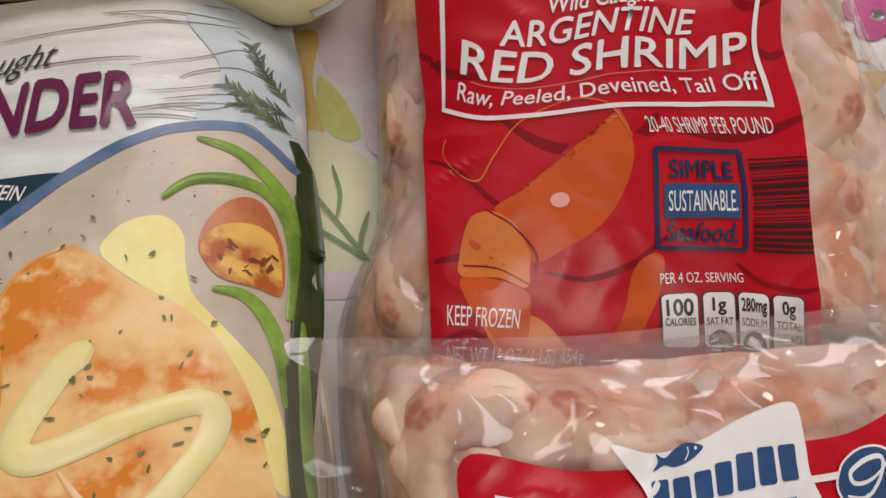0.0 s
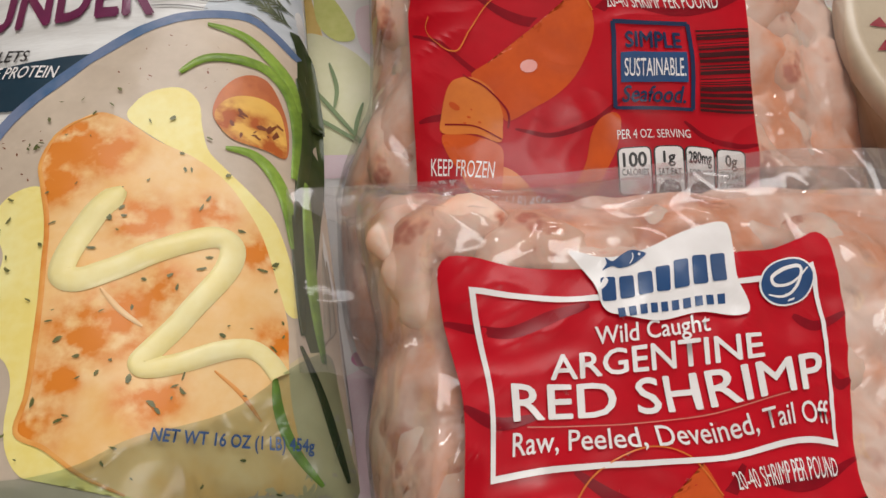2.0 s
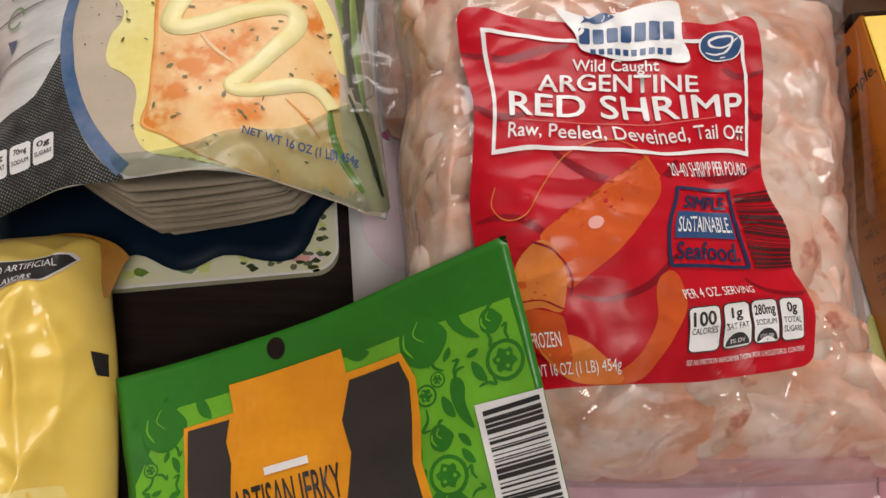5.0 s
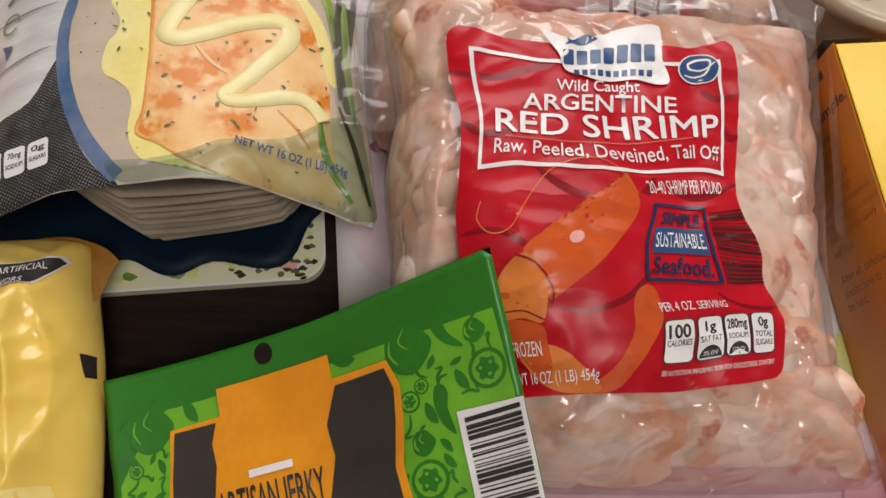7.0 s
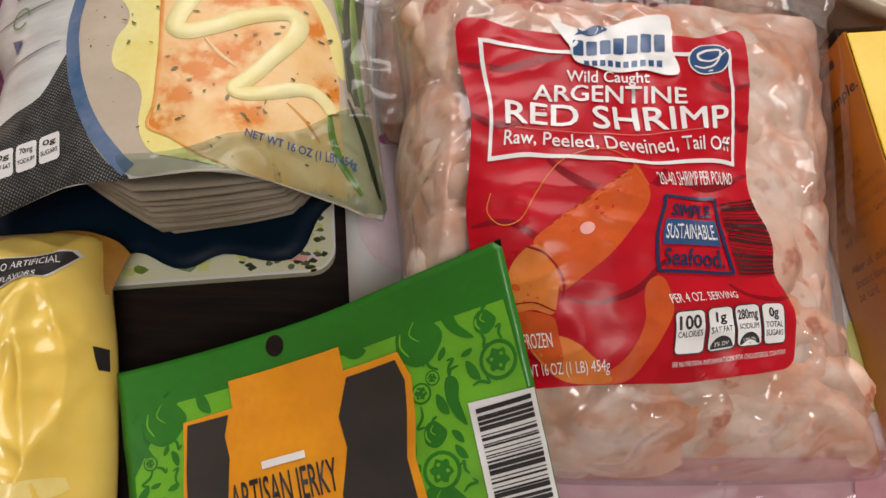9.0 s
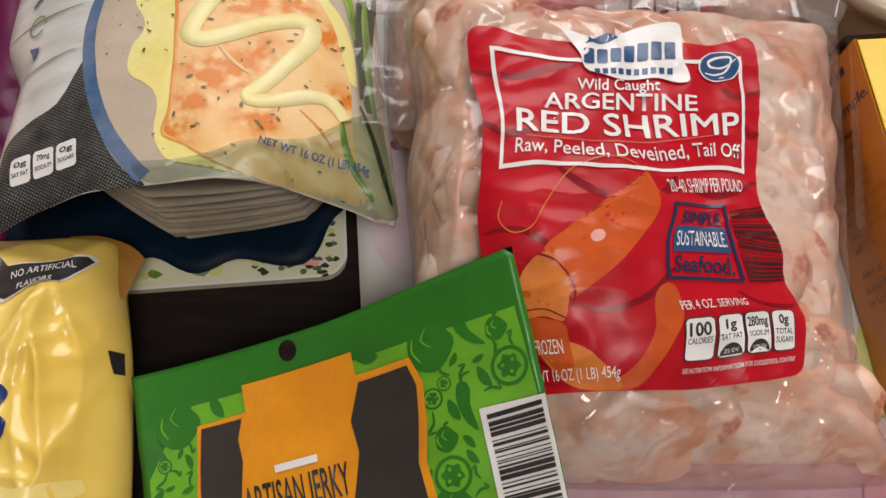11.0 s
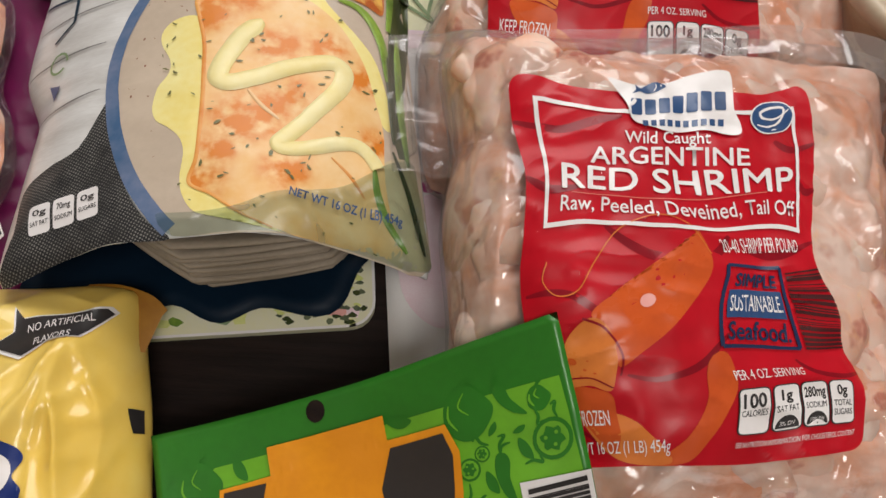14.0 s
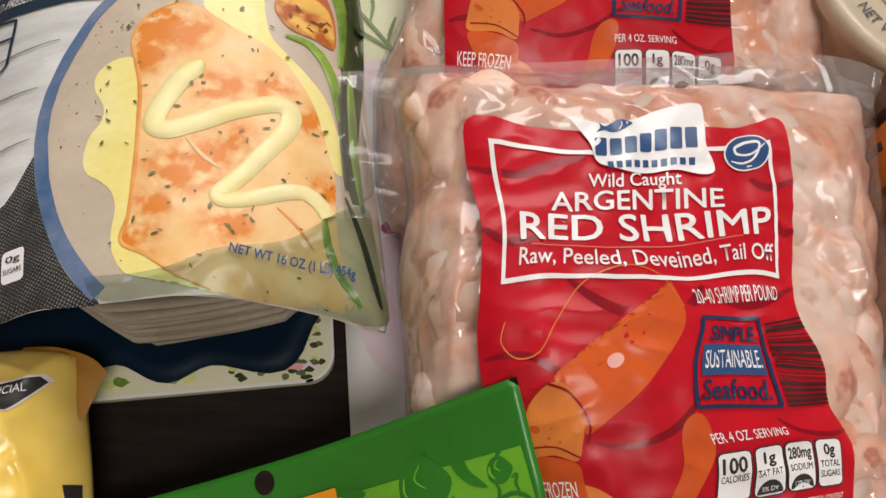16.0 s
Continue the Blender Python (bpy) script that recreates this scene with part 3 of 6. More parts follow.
for x0, z0, x1, z1 in ((-0.8, 0.85, 1.1, 0.9), (-0.8, 1.6, 1.1, 1.65), (-0.8, 0.9, -0.75, 1.6), (1.05, 0.9, 1.1, 1.6), (0.13, 0.9, 0.17, 1.6)):
    part("window_frame", box_mesh(x0 / K, 1.37 / K, z0 / K, x1 / K, 1.42 / K, z1 / K, 0.004), M_CEIL, window, smooth=False)
# Housing out of view, added to carry the overhead fill.
fixture = thing("fill_housing", (0.32 / K, -0.62 / K, 1.7 / K), "added square white housing for the overhead fill light", "lamp")
part("housing", box_mesh(-0.03 / K, -0.97 / K, 1.68 / K, 0.67 / K, -0.27 / K, 1.745 / K, 0.006), M_CEIL, fixture, smooth=False)

table = thing("dining_table", (0, 0, -0.06), "dark brown stained wooden table under the groceries", "table")
part("tabletop", box_mesh(-0.9, -0.6, -0.055, 0.9, 0.85, -0.003, 0.006), M_TABLE, table)
for lx in (-0.84, 0.84):
    for ly in (-0.54, 0.79):
        part("leg", box_mesh(lx - 0.04, ly - 0.04, -0.75 / K, lx + 0.04, ly + 0.04, -0.056, 0.006), M_TABLE, table)

# the printed cloth
cloth = thing("table_runner", (0.15, 0.15, 0), "white fabric runner with watercolour flowers on the table", "tablecloth")
def cloth_z(x, y):
    return 0.0004 * noise.noise(Vector((x * 18, y * 18, 4)))
def on_cloth(x, y, h):
    return Vector((x, y, cloth_z(x, y) + h))
bm = bmesh.new()
g = [[[bm.verts.new((-0.0535 - 0.115 * y + 0.5 * i / 40, y, cloth_z(-0.0535 - 0.115 * y + 0.5 * i / 40, y) - dz)) for i in range(41)] for y in [-0.32 + 0.8 * j / 60 for j in range(61)]] for dz in (0.0, 0.0022)]
for j in range(60):
    for i in range(40):
        for k in (0, 1):
            bm.faces.new((g[k][j][i], g[k][j][i + 1], g[k][j + 1][i + 1], g[k][j + 1][i]))
for j in range(60):
    bm.faces.new((g[0][j][0], g[0][j + 1][0], g[1][j + 1][0], g[1][j][0]))
bmesh.ops.translate(bm, verts=bm.verts, vec=(-0.004, 0, 0))
part("fabric", bm, M_CLOTH, cloth)
washes = []


def wash(name, pts, material, layer=0.0005, thing_=None, at=None, n=8):
    washes.append(name)
    layer += 0.00006 * len(washes)
    return part(name, sheet(smooth_line(pts, True, n), at or on_cloth, layer, 0.02), material, thing_ or cloth)


wash("rose_disc", [(-0.071, 0.30), (-0.066, 0.272), (-0.050, 0.258), (-0.036, 0.268), (-0.030, 0.298), (-0.045, 0.325), (-0.062, 0.325)], M_ROSE)
wash("gold_leaf", [(-0.085, 0.292), (-0.070, 0.296), (-0.071, 0.262), (-0.062, 0.225), (-0.079, 0.222), (-0.084, 0.25)], M_GOLDLEAF)
wash("green_leaf", [(-0.068, 0.266), (-0.054, 0.252), (-0.043, 0.228), (-0.055, 0.226), (-0.066, 0.240)], M_LEAFGREEN, 0.0008)
wash("sage_leaf", [(-0.076, 0.226), (-0.050, 0.222), (-0.030, 0.200), (-0.028, 0.170), (-0.040, 0.150), (-0.075, 0.151)], M_SAGE)
wash("pale_leaf", [(-0.076, 0.148), (-0.03, 0.149), (-0.03, 0.138), (-0.076, 0.136)], M_ROSE, 0.0005)
wash("rose_bud", [(-0.043, 0.246), (-0.032, 0.250), (-0.026, 0.235), (-0.030, 0.215), (-0.040, 0.222)], M_ROSE, 0.0007)
for a, b, c in (((-0.070, 0.198), (-0.054, 0.178), (-0.034, 0.153)), ((-0.057, 0.209), (-0.052, 0.192), (-0.053, 0.178)), ((-0.037, 0.182), (-0.040, 0.170), (-0.041, 0.160)),
                ((-0.068, 0.176), (-0.055, 0.168), (-0.037, 0.156))):
    part("twig", ribbon(smooth_line([a, b, c], False, 6), 0.0024, on_cloth, 0.0022, taper=True), M_TWIG, cloth)
for k in range(5):
    a = radians(72 * k + 20)
    c = (0.247 + 0.012 * math.cos(a), 0.309 + 0.012 * math.sin(a))
    wash("petal", [(c[0] + (0.0085 + 0.0015 * math.sin(3 * q + k)) * math.cos(q), c[1] + 0.0085 * math.sin(q)) for q in [math.tau * i / 8 for i in range(8)]], M_PETAL, 0.0006, n=3)
part("flower_eye", blob([(0.247 + 0.003 * math.cos(q), 0.309 + 0.003 * math.sin(q)) for q in [math.tau * i / 10 for i in range(10)]], on_cloth, 0.0026, 1), M_BLACK, cloth)
wash("peach_disc", [(0.262, 0.295), (0.272, 0.290), (0.276, 0.270), (0.262, 0.262), (0.253, 0.275)], M_PEACH)
for a, b, w in (((0.216, 0.266), (0.25, 0.268), 0.005), ((0.219, 0.259), (0.25, 0.266), 0.004), ((0.222, 0.250), (0.24, 0.262), 0.004), ((0.205, 0.285), (0.235, 0.276), 0.003)):
    part("gold_stroke", ribbon(straight(a, b, 6), w, on_cloth, 0.0006, taper=True), M_GOLDLEAF, cloth)
wash("green_dab", [(0.228, 0.242), (0.234, 0.243), (0.234, 0.230), (0.228, 0.226)], M_LEAFGREEN)
for c in ((-0.034, 0.037), (-0.026, 0.036), (-0.030, 0.046)):
    wash("petal", [(c[0] + 0.005 * math.cos(q), c[1] + 0.004 * math.sin(q)) for q in [math.tau * i / 7 for i in range(7)]], M_PETAL, 0.0006, n=3)
wash("rose_wash", [(-0.048, 0.02), (-0.02, 0.03), (0.0, -0.02), (-0.02, -0.05), (-0.045, -0.03)], M_ROSE)
wash("lime_leaf", [(0.236, -0.07), (0.243, -0.085), (0.248, -0.12), (0.240, -0.118), (0.232, -0.09)], M_LEAFGREEN)
wash("rose_wash", [(0.235, -0.125), (0.252, -0.13), (0.258, -0.17), (0.225, -0.172)], M_ROSE)

# ---- rounded serving board, navy plate and paper plates ----
board = thing("serving_board", (-0.16, 0.05, 0), "cream board with painted leaves and rounded corners", "board")
turn = Matrix.Translation((-0.0585, -0.051, 0)) @ Matrix.Rotation(radians(6.5), 4, "Z")
outline = [(turn @ Vector((x, y, 0))).to_2d() for x, y in rect(-0.33, 0.0, 0.0, 0.24, 0.014, 6)]
bm = sheet(outline, flat(0.006), 0, 1)
ext = bmesh.ops.extrude_face_region(bm, geom=bm.faces[:])
bmesh.ops.translate(bm, verts=[v for v in ext["geom"] if isinstance(v, bmesh.types.BMVert)], vec=(0, 0, -0.0085))
part("slab", bm, M_BOARD, board, smooth=False)
part("border", ribbon(outline + outline[:2], 0.0016, flat(0.0062), 0.0002), M_WHITE, board)
rng = random.Random(5)
def board_dab(x, y, s, material):
    q = turn @ Vector((x, y, 0))
    part("painted_leaf", blob([(q.x + s * rng.uniform(0.5, 1.3) * math.cos(a), q.y + 0.6 * s * rng.uniform(0.5, 1.3) * math.sin(a)) for a in [math.tau * i / 7 for i in range(7)]], flat(0.0064), 0.0001 * rng.random(), 1), material, board)
for _ in range(70):
    board_dab(rng.uniform(-0.055, -0.004), rng.uniform(0.002, 0.034), 0.0028, rng.choice((M_DKGREEN, M_DKGREEN, M_LEAFGREEN, M_ROSEMARY)))
for x, m in ((-0.075, M_LEAFGREEN), (-0.085, M_TWIG), (-0.11, M_BEAN), (-0.118, M_LEAFGREEN), (-0.14, M_SAGE), (-0.02, M_PEACH), (-0.012, M_ROSE)):
    board_dab(x, 0.008, 0.006, m)

navy = thing("navy_plate", (-0.14, 0.05, 0.007), "dark navy scalloped serving plate under the paper plates", "plate")
bm = bmesh.new()
rows = []
for r, z in ((0.0, 0.0105), (0.6, 0.0105), (0.72, 0.012), (0.9, 0.0155), (1.0, 0.017), (1.0, 0.0155), (0.9, 0.014), (0.7, 0.0075), (0.0, 0.0072)):
    row = []
    for i in range(120):
        th = math.tau * i / 120
        rad = (1 + 0.045 * math.cos(13 * (th - radians(-76)))) * ((math.cos(th) / 0.113) ** 4 + (math.sin(th) / 0.099) ** 4) ** -0.25
        row.append(bm.verts.new((-0.168 + rad * r * math.cos(th), 0.046 + rad * r * math.sin(th), z)))
    rows.append(row)
for a, b in zip(rows, rows[1:]):
    for i in range(120):
        bm.faces.new((a[i], b[i], b[(i + 1) % 120], a[(i + 1) % 120]))
bmesh.ops.remove_doubles(bm, verts=bm.verts, dist=1e-5)
part("dish", bm, M_NAVYPLATE, navy)

def paper_plate(z, dx, dy, rz, lie, wide):
    """One plate; those higher up lie tilted, pressed down by the pouch at the back and the sides."""
    ob = thing("paper_plate", (-0.133 + dx, 0.054 + dy, z), "off-white octagonal paper plate in a tall stack", "plate", "stack of paper plates")
    bm, rows, n = bmesh.new(), [], 64
    for r, h in ((0.0, 0.0), (0.058, 0.0), (0.067, 0.003), (0.080, 0.0095), (0.085, 0.0131), (0.0872, 0.0138), (0.0888, 0.0132), (0.0890, 0.0124), (0.0885, 0.0118), (0.0868, 0.0124), (0.0845, 0.0122), (0.0795, 0.0089), (0.066, 0.0024), (0.057, -0.0005), (0.0, -0.0005)):
        row = []
        for i in range(n):
            th = math.tau * i / n + radians(rz)
            oct_ = (1 / max(math.cos((math.tau * i / n + math.pi / 8) % (math.pi / 4) - math.pi / 8), 0.9)) ** 0.7
            ex, ey = wide * r * oct_ * math.cos(th) / 0.09, wide * r * oct_ * math.sin(th) / 0.09
            row.append(bm.verts.new((-0.133 + dx + 0.09 * ex, 0.054 + dy + 0.09 * ey, z + h + lie * (-0.0002 * ex - 0.0008 * ey - 0.0005 * ex * ex))))
        rows.append(row)
    for a, b in zip(rows, rows[1:]):
        for i in range(n):
            bm.faces.new((a[i], b[i], b[(i + 1) % n], a[(i + 1) % n]))
    bmesh.ops.remove_doubles(bm, verts=bm.verts, dist=1e-5)
    part("plate_body", bm, M_PAPER, ob)
rng = random.Random(8)
for k in range(21):
    paper_plate(0.0125 + 0.0019 * k, rng.uniform(-0.0012, 0.0012), rng.uniform(-0.0014, 0.0014) - 0.003, 13 + rng.uniform(-3.0, 3.0), k, rng.uniform(0.972, 1.006))


# ---- bags of frozen shrimp ----
BAG_A = Pillow((0.10, -0.03), [(-0.030, 0.085, 0.070), (0.032, 0.082, 0.085), (0.083, 0.088, 0.085), (0.137, 0.095, 0.080), (0.186, 0.100, 0.070), (0.217, 0.097, 0.062),
                               (0.221, 0.070, 0.050), (0.217, 0.013, 0.045), (0.211, -0.051, 0.040), (0.212, -0.093, 0.032), (0.221, -0.130, 0.018), (0.238, -0.157, 0.006), (0.160, -0.163, 0.006),
                               (0.065, -0.165, 0.006), (0.0, -0.150, 0.006), (-0.018, -0.10, 0.030), (-0.020, -0.058, 0.040), (-0.026, -0.011, 0.045), (-0.022, 0.03, 0.050)],
               (0.0997, -0.2371, 0.0284, 0.1212, 0.1335, -0.4348), 4.0, 0.5, (0.0026, 30.0), 1.0, dent=(0.005, -0.125, 0.045, 0.03),
               creases=((-0.016, -0.065, -0.007, 0.018, 0.004, 0.004), (0.000, -0.081, 0.005, 0.016, 0.003, 0.004), (-0.007, -0.060, 0.000, -0.018, 0.003, 0.003), (0.192, 0.055, 0.188, -0.044, 0.004, 0.005), (0.169, 0.020, 0.196, -0.014, 0.003, 0.004), (0.192, -0.046, 0.193, -0.106, 0.004, 0.004), (0.106, -0.140, 0.074, -0.163, 0.004, 0.004), (0.128, -0.126, 0.114, -0.149, 0.004, 0.004), (0.169, -0.123, 0.139, -0.154, 0.004, 0.005), (0.055, -0.139, 0.081, -0.150, 0.004, 0.003), (0.180, -0.112, 0.209, -0.144, 0.003, 0.005)))
BAG_B = Pillow((0.09, 0.20), [(-0.036, 0.287, 0.03), (-0.032, 0.234, 0.03), (-0.030, 0.152, 0.03), (-0.046, 0.108, 0.02), (-0.035, 0.03, 0.01), (0.05, 0.0, 0.01), (0.15, 0.0, 0.01),
                              (0.220, 0.04, 0.01), (0.224, 0.14, 0.02), (0.221, 0.187, 0.03), (0.204, 0.233, 0.03), (0.190, 0.286, 0.03), (0.17, 0.36, 0.01), (0.07, 0.37, 0.01), (-0.03, 0.36, 0.01)],
               (0.1009, -0.1353, 0.3254, -0.0319, -0.0615, -0.1268), 4.0, 0.5, (0.0018, 26.0), 7.0)
PATCH_A = Patch(BAG_A, [(0.003, 0.044), (0.044, 0.038), (0.096, 0.047), (0.131, 0.053), (0.157, 0.065), (0.006, 0.019), (0.045, 0.015), (0.094, 0.023), (0.13, 0.029), (0.157, 0.038), (0.012, -0.008), (0.045, -0.009), (0.093, -0.004), (0.129, 0.004), (0.153, 0.008), (0.012, -0.035), (0.044, -0.03), (0.098, -0.026), (0.129, -0.019), (0.148, -0.022), (0.011, -0.054), (0.044, -0.051), (0.104, -0.042), (0.129, -0.04), (0.148, -0.035), (0.014, -0.075), (0.047, -0.076), (0.099, -0.061), (0.131, -0.058), (0.158, -0.057), (0.019, -0.09), (0.052, -0.092), (0.099, -0.079), (0.136, -0.076), (0.158, -0.073), (0.025, -0.105), (0.053, -0.105), (0.107, -0.098), (0.142, -0.091), (0.167, -0.088), (0.033, -0.13), (0.059, -0.129), (0.105, -0.126), (0.143, -0.12), (0.167, -0.115)])
PATCH_B = Patch(BAG_B, [(-0.011, 0.262), (0.029, 0.245), (0.081, 0.246), (0.115, 0.251), (0.142, 0.258), (-0.012, 0.24), (0.028, 0.218), (0.078, 0.224), (0.112, 0.228), (0.139, 0.237), (-0.01, 0.208), (0.025, 0.19), (0.072, 0.198), (0.107, 0.202), (0.136, 0.209), (-0.007, 0.182), (0.02, 0.172), (0.076, 0.179), (0.111, 0.182), (0.143, 0.183), (-0.008, 0.17), (0.021, 0.154), (0.082, 0.163), (0.116, 0.164), (0.145, 0.167), (-0.007, 0.15), (0.026, 0.132), (0.082, 0.142), (0.118, 0.145), (0.145, 0.148), (-0.006, 0.128), (0.032, 0.118), (0.082, 0.126), (0.117, 0.127), (0.146, 0.128), (-0.005, 0.108), (0.033, 0.105), (0.083, 0.108), (0.119, 0.11), (0.148, 0.109), (-0.004, 0.079), (0.029, 0.079), (0.084, 0.079), (0.12, 0.078), (0.147, 0.076)])


def shrimp_mesh(name, turns, thick, curl, seed):
    """A peeled, curled shrimp: ringed body, thick head end, thin tail end."""
    bm, rows, n, m = bmesh.new(), [], 26, 12
    for i in range(n + 1):
        s = i / n
        a = turns * math.tau * s
        r = curl * (1 - 0.25 * s)
        c = Vector((r * math.cos(a), r * math.sin(a), 0.002 * math.sin(3 * s + seed)))
        t = thick * (0.25 + 0.75 * math.sin(math.pi * min(1, 0.12 + s * 0.9)) ** 0.7) * (1 - 0.35 * s) * (1 + 0.025 * math.cos(s * 40))
        if i in (0, n):
            t *= 0.35
        out = Vector((math.cos(a), math.sin(a), 0))
        rows.append([bm.verts.new(c + out * t * math.cos(q) * 1.1 + Vector((0, 0, t * math.sin(q)))) for q in [math.tau * k / m for k in range(m)]])
    for a, b in zip(rows, rows[1:]):
        for k in range(m):
            bm.faces.new((a[k], b[k], b[(k + 1) % m], a[(k + 1) % m]))
    bm.faces.new(rows[0]), bm.faces.new(rows[-1])
    for v in bm.verts:
        v.co += v.co.normalized() * 0.0035 * noise.noise(v.co * 95 + Vector((seed, 0, 0))) + Vector((0, 0, 0.003 * noise.noise(v.co * 60 + Vector((0, seed, 5)))))
        v.co *= K
    bmesh.ops.recalc_face_normals(bm, faces=bm.faces)
    me = bpy.data.meshes.new(name)
    bm.to_mesh(me), bm.free()
    me.polygons.foreach_set("use_smooth", [True] * len(me.polygons))
    return me


SHRIMPS = [shrimp_mesh("shrimp", 0.62, 0.0125, 0.017, 0), shrimp_mesh("shrimp", 0.72, 0.0115, 0.015, 2), shrimp_mesh("shrimp", 0.5, 0.0135, 0.019, 4)]
for i, me in enumerate(SHRIMPS):
    me.materials.append((M_SHRIMP, M_SHRIMP2, M_SHRIMP2)[i])


def shrimp_bag(surface, patch, base, label, seed, logo_grid=None):
    bag = thing("shrimp_bag", base, label, "food bag", "bags of frozen shrimp")
    part("film", pillow_mesh(surface, 180, 60), M_FILM, bag, "clear crinkled plastic film")
    part("frozen_mass", pillow_mesh(surface, 200, 64, 0.0095, 0.0058, False, 0.985, 0.97), M_MASS, bag, "packed pinkish frozen shrimp")
    rng, placed = random.Random(seed), []
    ring = [patch.xy(u, v) for u, v in edge_walk(rect(5, 5, 134, 175), 20)]

    def within(x, y):
        odd = False
        for a, b in zip(ring, ring[1:] + ring[:1]):
            if (a.y > y) != (b.y > y) and x < (b.x - a.x) * (y - a.y) / (b.y - a.y) + a.x:
                odd = not odd
        return odd

    for _ in range(4000):
        x, y = surface.mid[0] + rng.uniform(-0.15, 0.15), surface.mid[1] + rng.uniform(-0.17, 0.17)
        r, ze = surface.polar(x, y)
        if r > 0.86 or y > surface.mid[1] + 0.1 or within(x, y) or any(math.hypot(x - a, y - b) < 0.022 for a, b in placed):
            continue
        placed.append((x, y))
        if len(placed) > 80:
            break
    for x, y in placed:
        ob = new("shrimp", rng.choice(SHRIMPS))
        ob.parent = bag
        e = 0.006
        nx, ny = (surface.z(x - e, y, False) - surface.z(x + e, y, False)) / (2 * e), (surface.z(x, y - e, False) - surface.z(x, y + e, False)) / (2 * e)
        up = Vector((nx, ny, 1)).normalized().to_track_quat("Z", "Y").to_matrix().to_4x4()
        ob.matrix_basis = Matrix.Translation((Vector((x, y, surface.z(x, y, False))) - up.col[2].to_3d() * rng.uniform(0.0190, 0.0245) - Vector(base)) * K) @ up @ Euler((rng.uniform(-0.12, 0.12), rng.uniform(-0.12, 0.12), rng.uniform(0, 6.3))).to_matrix().to_4x4() @ Matrix.Scale(rng.uniform(0.95, 1.3), 4)
    P = patch
    L = 0.0008
    label_ob = part("label", sheet(edge_walk(rect(0, 0, 139, 180, 7), 4), P, L, 3.5), M_RED, bag, "glossy red printed label")

    def dec(name, bm, material):
        return part(name, bm, material, label_ob)

    # dark swirls behind the shrimp drawing
    for pts, w in (([(0, 20), (18, 22), (34, 15), (46, 12)], 4), ([(0, 47), (12, 52), (26, 50)], 4), ([(38, 68), (55, 79), (74, 80), (88, 70)], 4), ([(2, 92), (20, 91), (34, 98), (42, 106)], 3),
                   ([(40, 128), (54, 134), (72, 130), (86, 118)], 3.4), ([(110, 130), (118, 138), (130, 141), (139, 139)], 3), ([(2, 132), (10, 128), (16, 124)], 3), ([(95, 76), (110, 78), (126, 76), (139, 70)], 3.4),
                   ([(118, 24), (126, 30), (139, 28)], 3.5), ([(128, 44), (133, 50), (139, 49)], 3), ([(4, 165), (14, 160), (24, 166)], 2.5)):
        dec("swirl", ribbon(smooth_line(pts, False, 8), w, P, L + 0.0003, across=2, taper=True), M_DKRED)
    dec("bright_field", sheet(smooth_line([(48, 90), (66, 74), (88, 84), (92, 100), (80, 118), (60, 128), (46, 118)], True, 6), P, L + 0.0006, 4), M_RED)
    dec("shrimp_tail_end", sheet(smooth_line([(75, 68), (76, 74), (75, 85), (73, 93), (68, 103), (60, 111), (47, 118), (37, 123), (37, 113), (36, 104), (30, 99), (36, 94), (49, 89), (63, 86), (71, 83), (75, 75)], True, 6), P, L + 0.0010, 4), M_ORANGE)
    dec("shrimp_middle", sheet(smooth_line([(26, 101), (32, 100), (37, 105), (37, 116), (35, 127), (33, 138), (24, 134), (11, 136), (11, 127), (14, 116), (19, 107)], True, 6), P, L + 0.0015, 4), M_LTORANGE)
    dec("shrimp_segment", sheet(smooth_line([(11, 137), (22, 135), (33, 140), (35, 152), (35, 166), (31, 173), (22, 161), (13, 148)], True, 6), P, L + 0.0012, 4), M_ORANGE)
    dec("shrimp_fan", sheet(smooth_line([(18, 153), (36, 152), (48, 164), (56, 178), (40, 179), (28, 172)], True, 6), P, L + 0.0011, 4), M_LTORANGE)
    dec("shrimp_back", sheet(smooth_line([(81, 126), (84, 130), (82, 142), (77, 154), (72, 165), (63, 178), (48, 179), (61, 167), (68, 152), (71, 137), (75, 129)], True, 6), P, L + 0.0009, 4), M_ORANGE)
    for u, v, r in ((52, 96, 3), (17, 120, 2.2), (22, 124, 0.8), (20, 128, 0.6), (26, 126, 0.7), (24, 119, 0.5)):
        dec("spot", blob([(u + r * math.cos(q), v + r * 0.9 * math.sin(q)) for q in [math.tau * i / 12 for i in range(12)]], P, L + 0.0019, 1), M_PEACH if r > 2.5 else M_ORANGE)
    dec("feeler", ribbon(smooth_line([(12, 80), (10, 87), (16, 92), (26, 90), (34, 80), (44, 69), (60, 62), (72, 66), (76, 78)], False, 8), 0.5, P, L + 0.0019), M_LTORANGE)
    for pts in ([(26, 100), (35, 104), (39, 116), (37, 128)], [(12, 131), (24, 129), (34, 136)]):
        dec("outline", ribbon(smooth_line(pts, False, 8), 0.9, P, L + 0.0019), M_DKRED)
    # white frame and lettering
    for a, b in (((10, 10), (129, 10)), ((10, 67), (129, 67)), ((10, 10), (10, 67)), ((129, 10), (129, 67))):
        e = 0.9
        q = (a[0] - (e if a[1] == b[1] else 0), a[1]), (b[0] + (e if a[1] == b[1] else 0), b[1])
        dec("frame_line", ribbon(straight(*q, 28), 1.8, P, L + 0.0021), M_WHITE)
    T = L + 0.0022
    dec("words_line", words("Wild Caught", P, T, (47, 19.5, 88, 27.5), 0.012), M_WHITE)
    dec("words_line", words("ARGENTINE", P, T, (31, 28.5, 105, 37.5), 0.014, arch=0.12), M_WHITE)
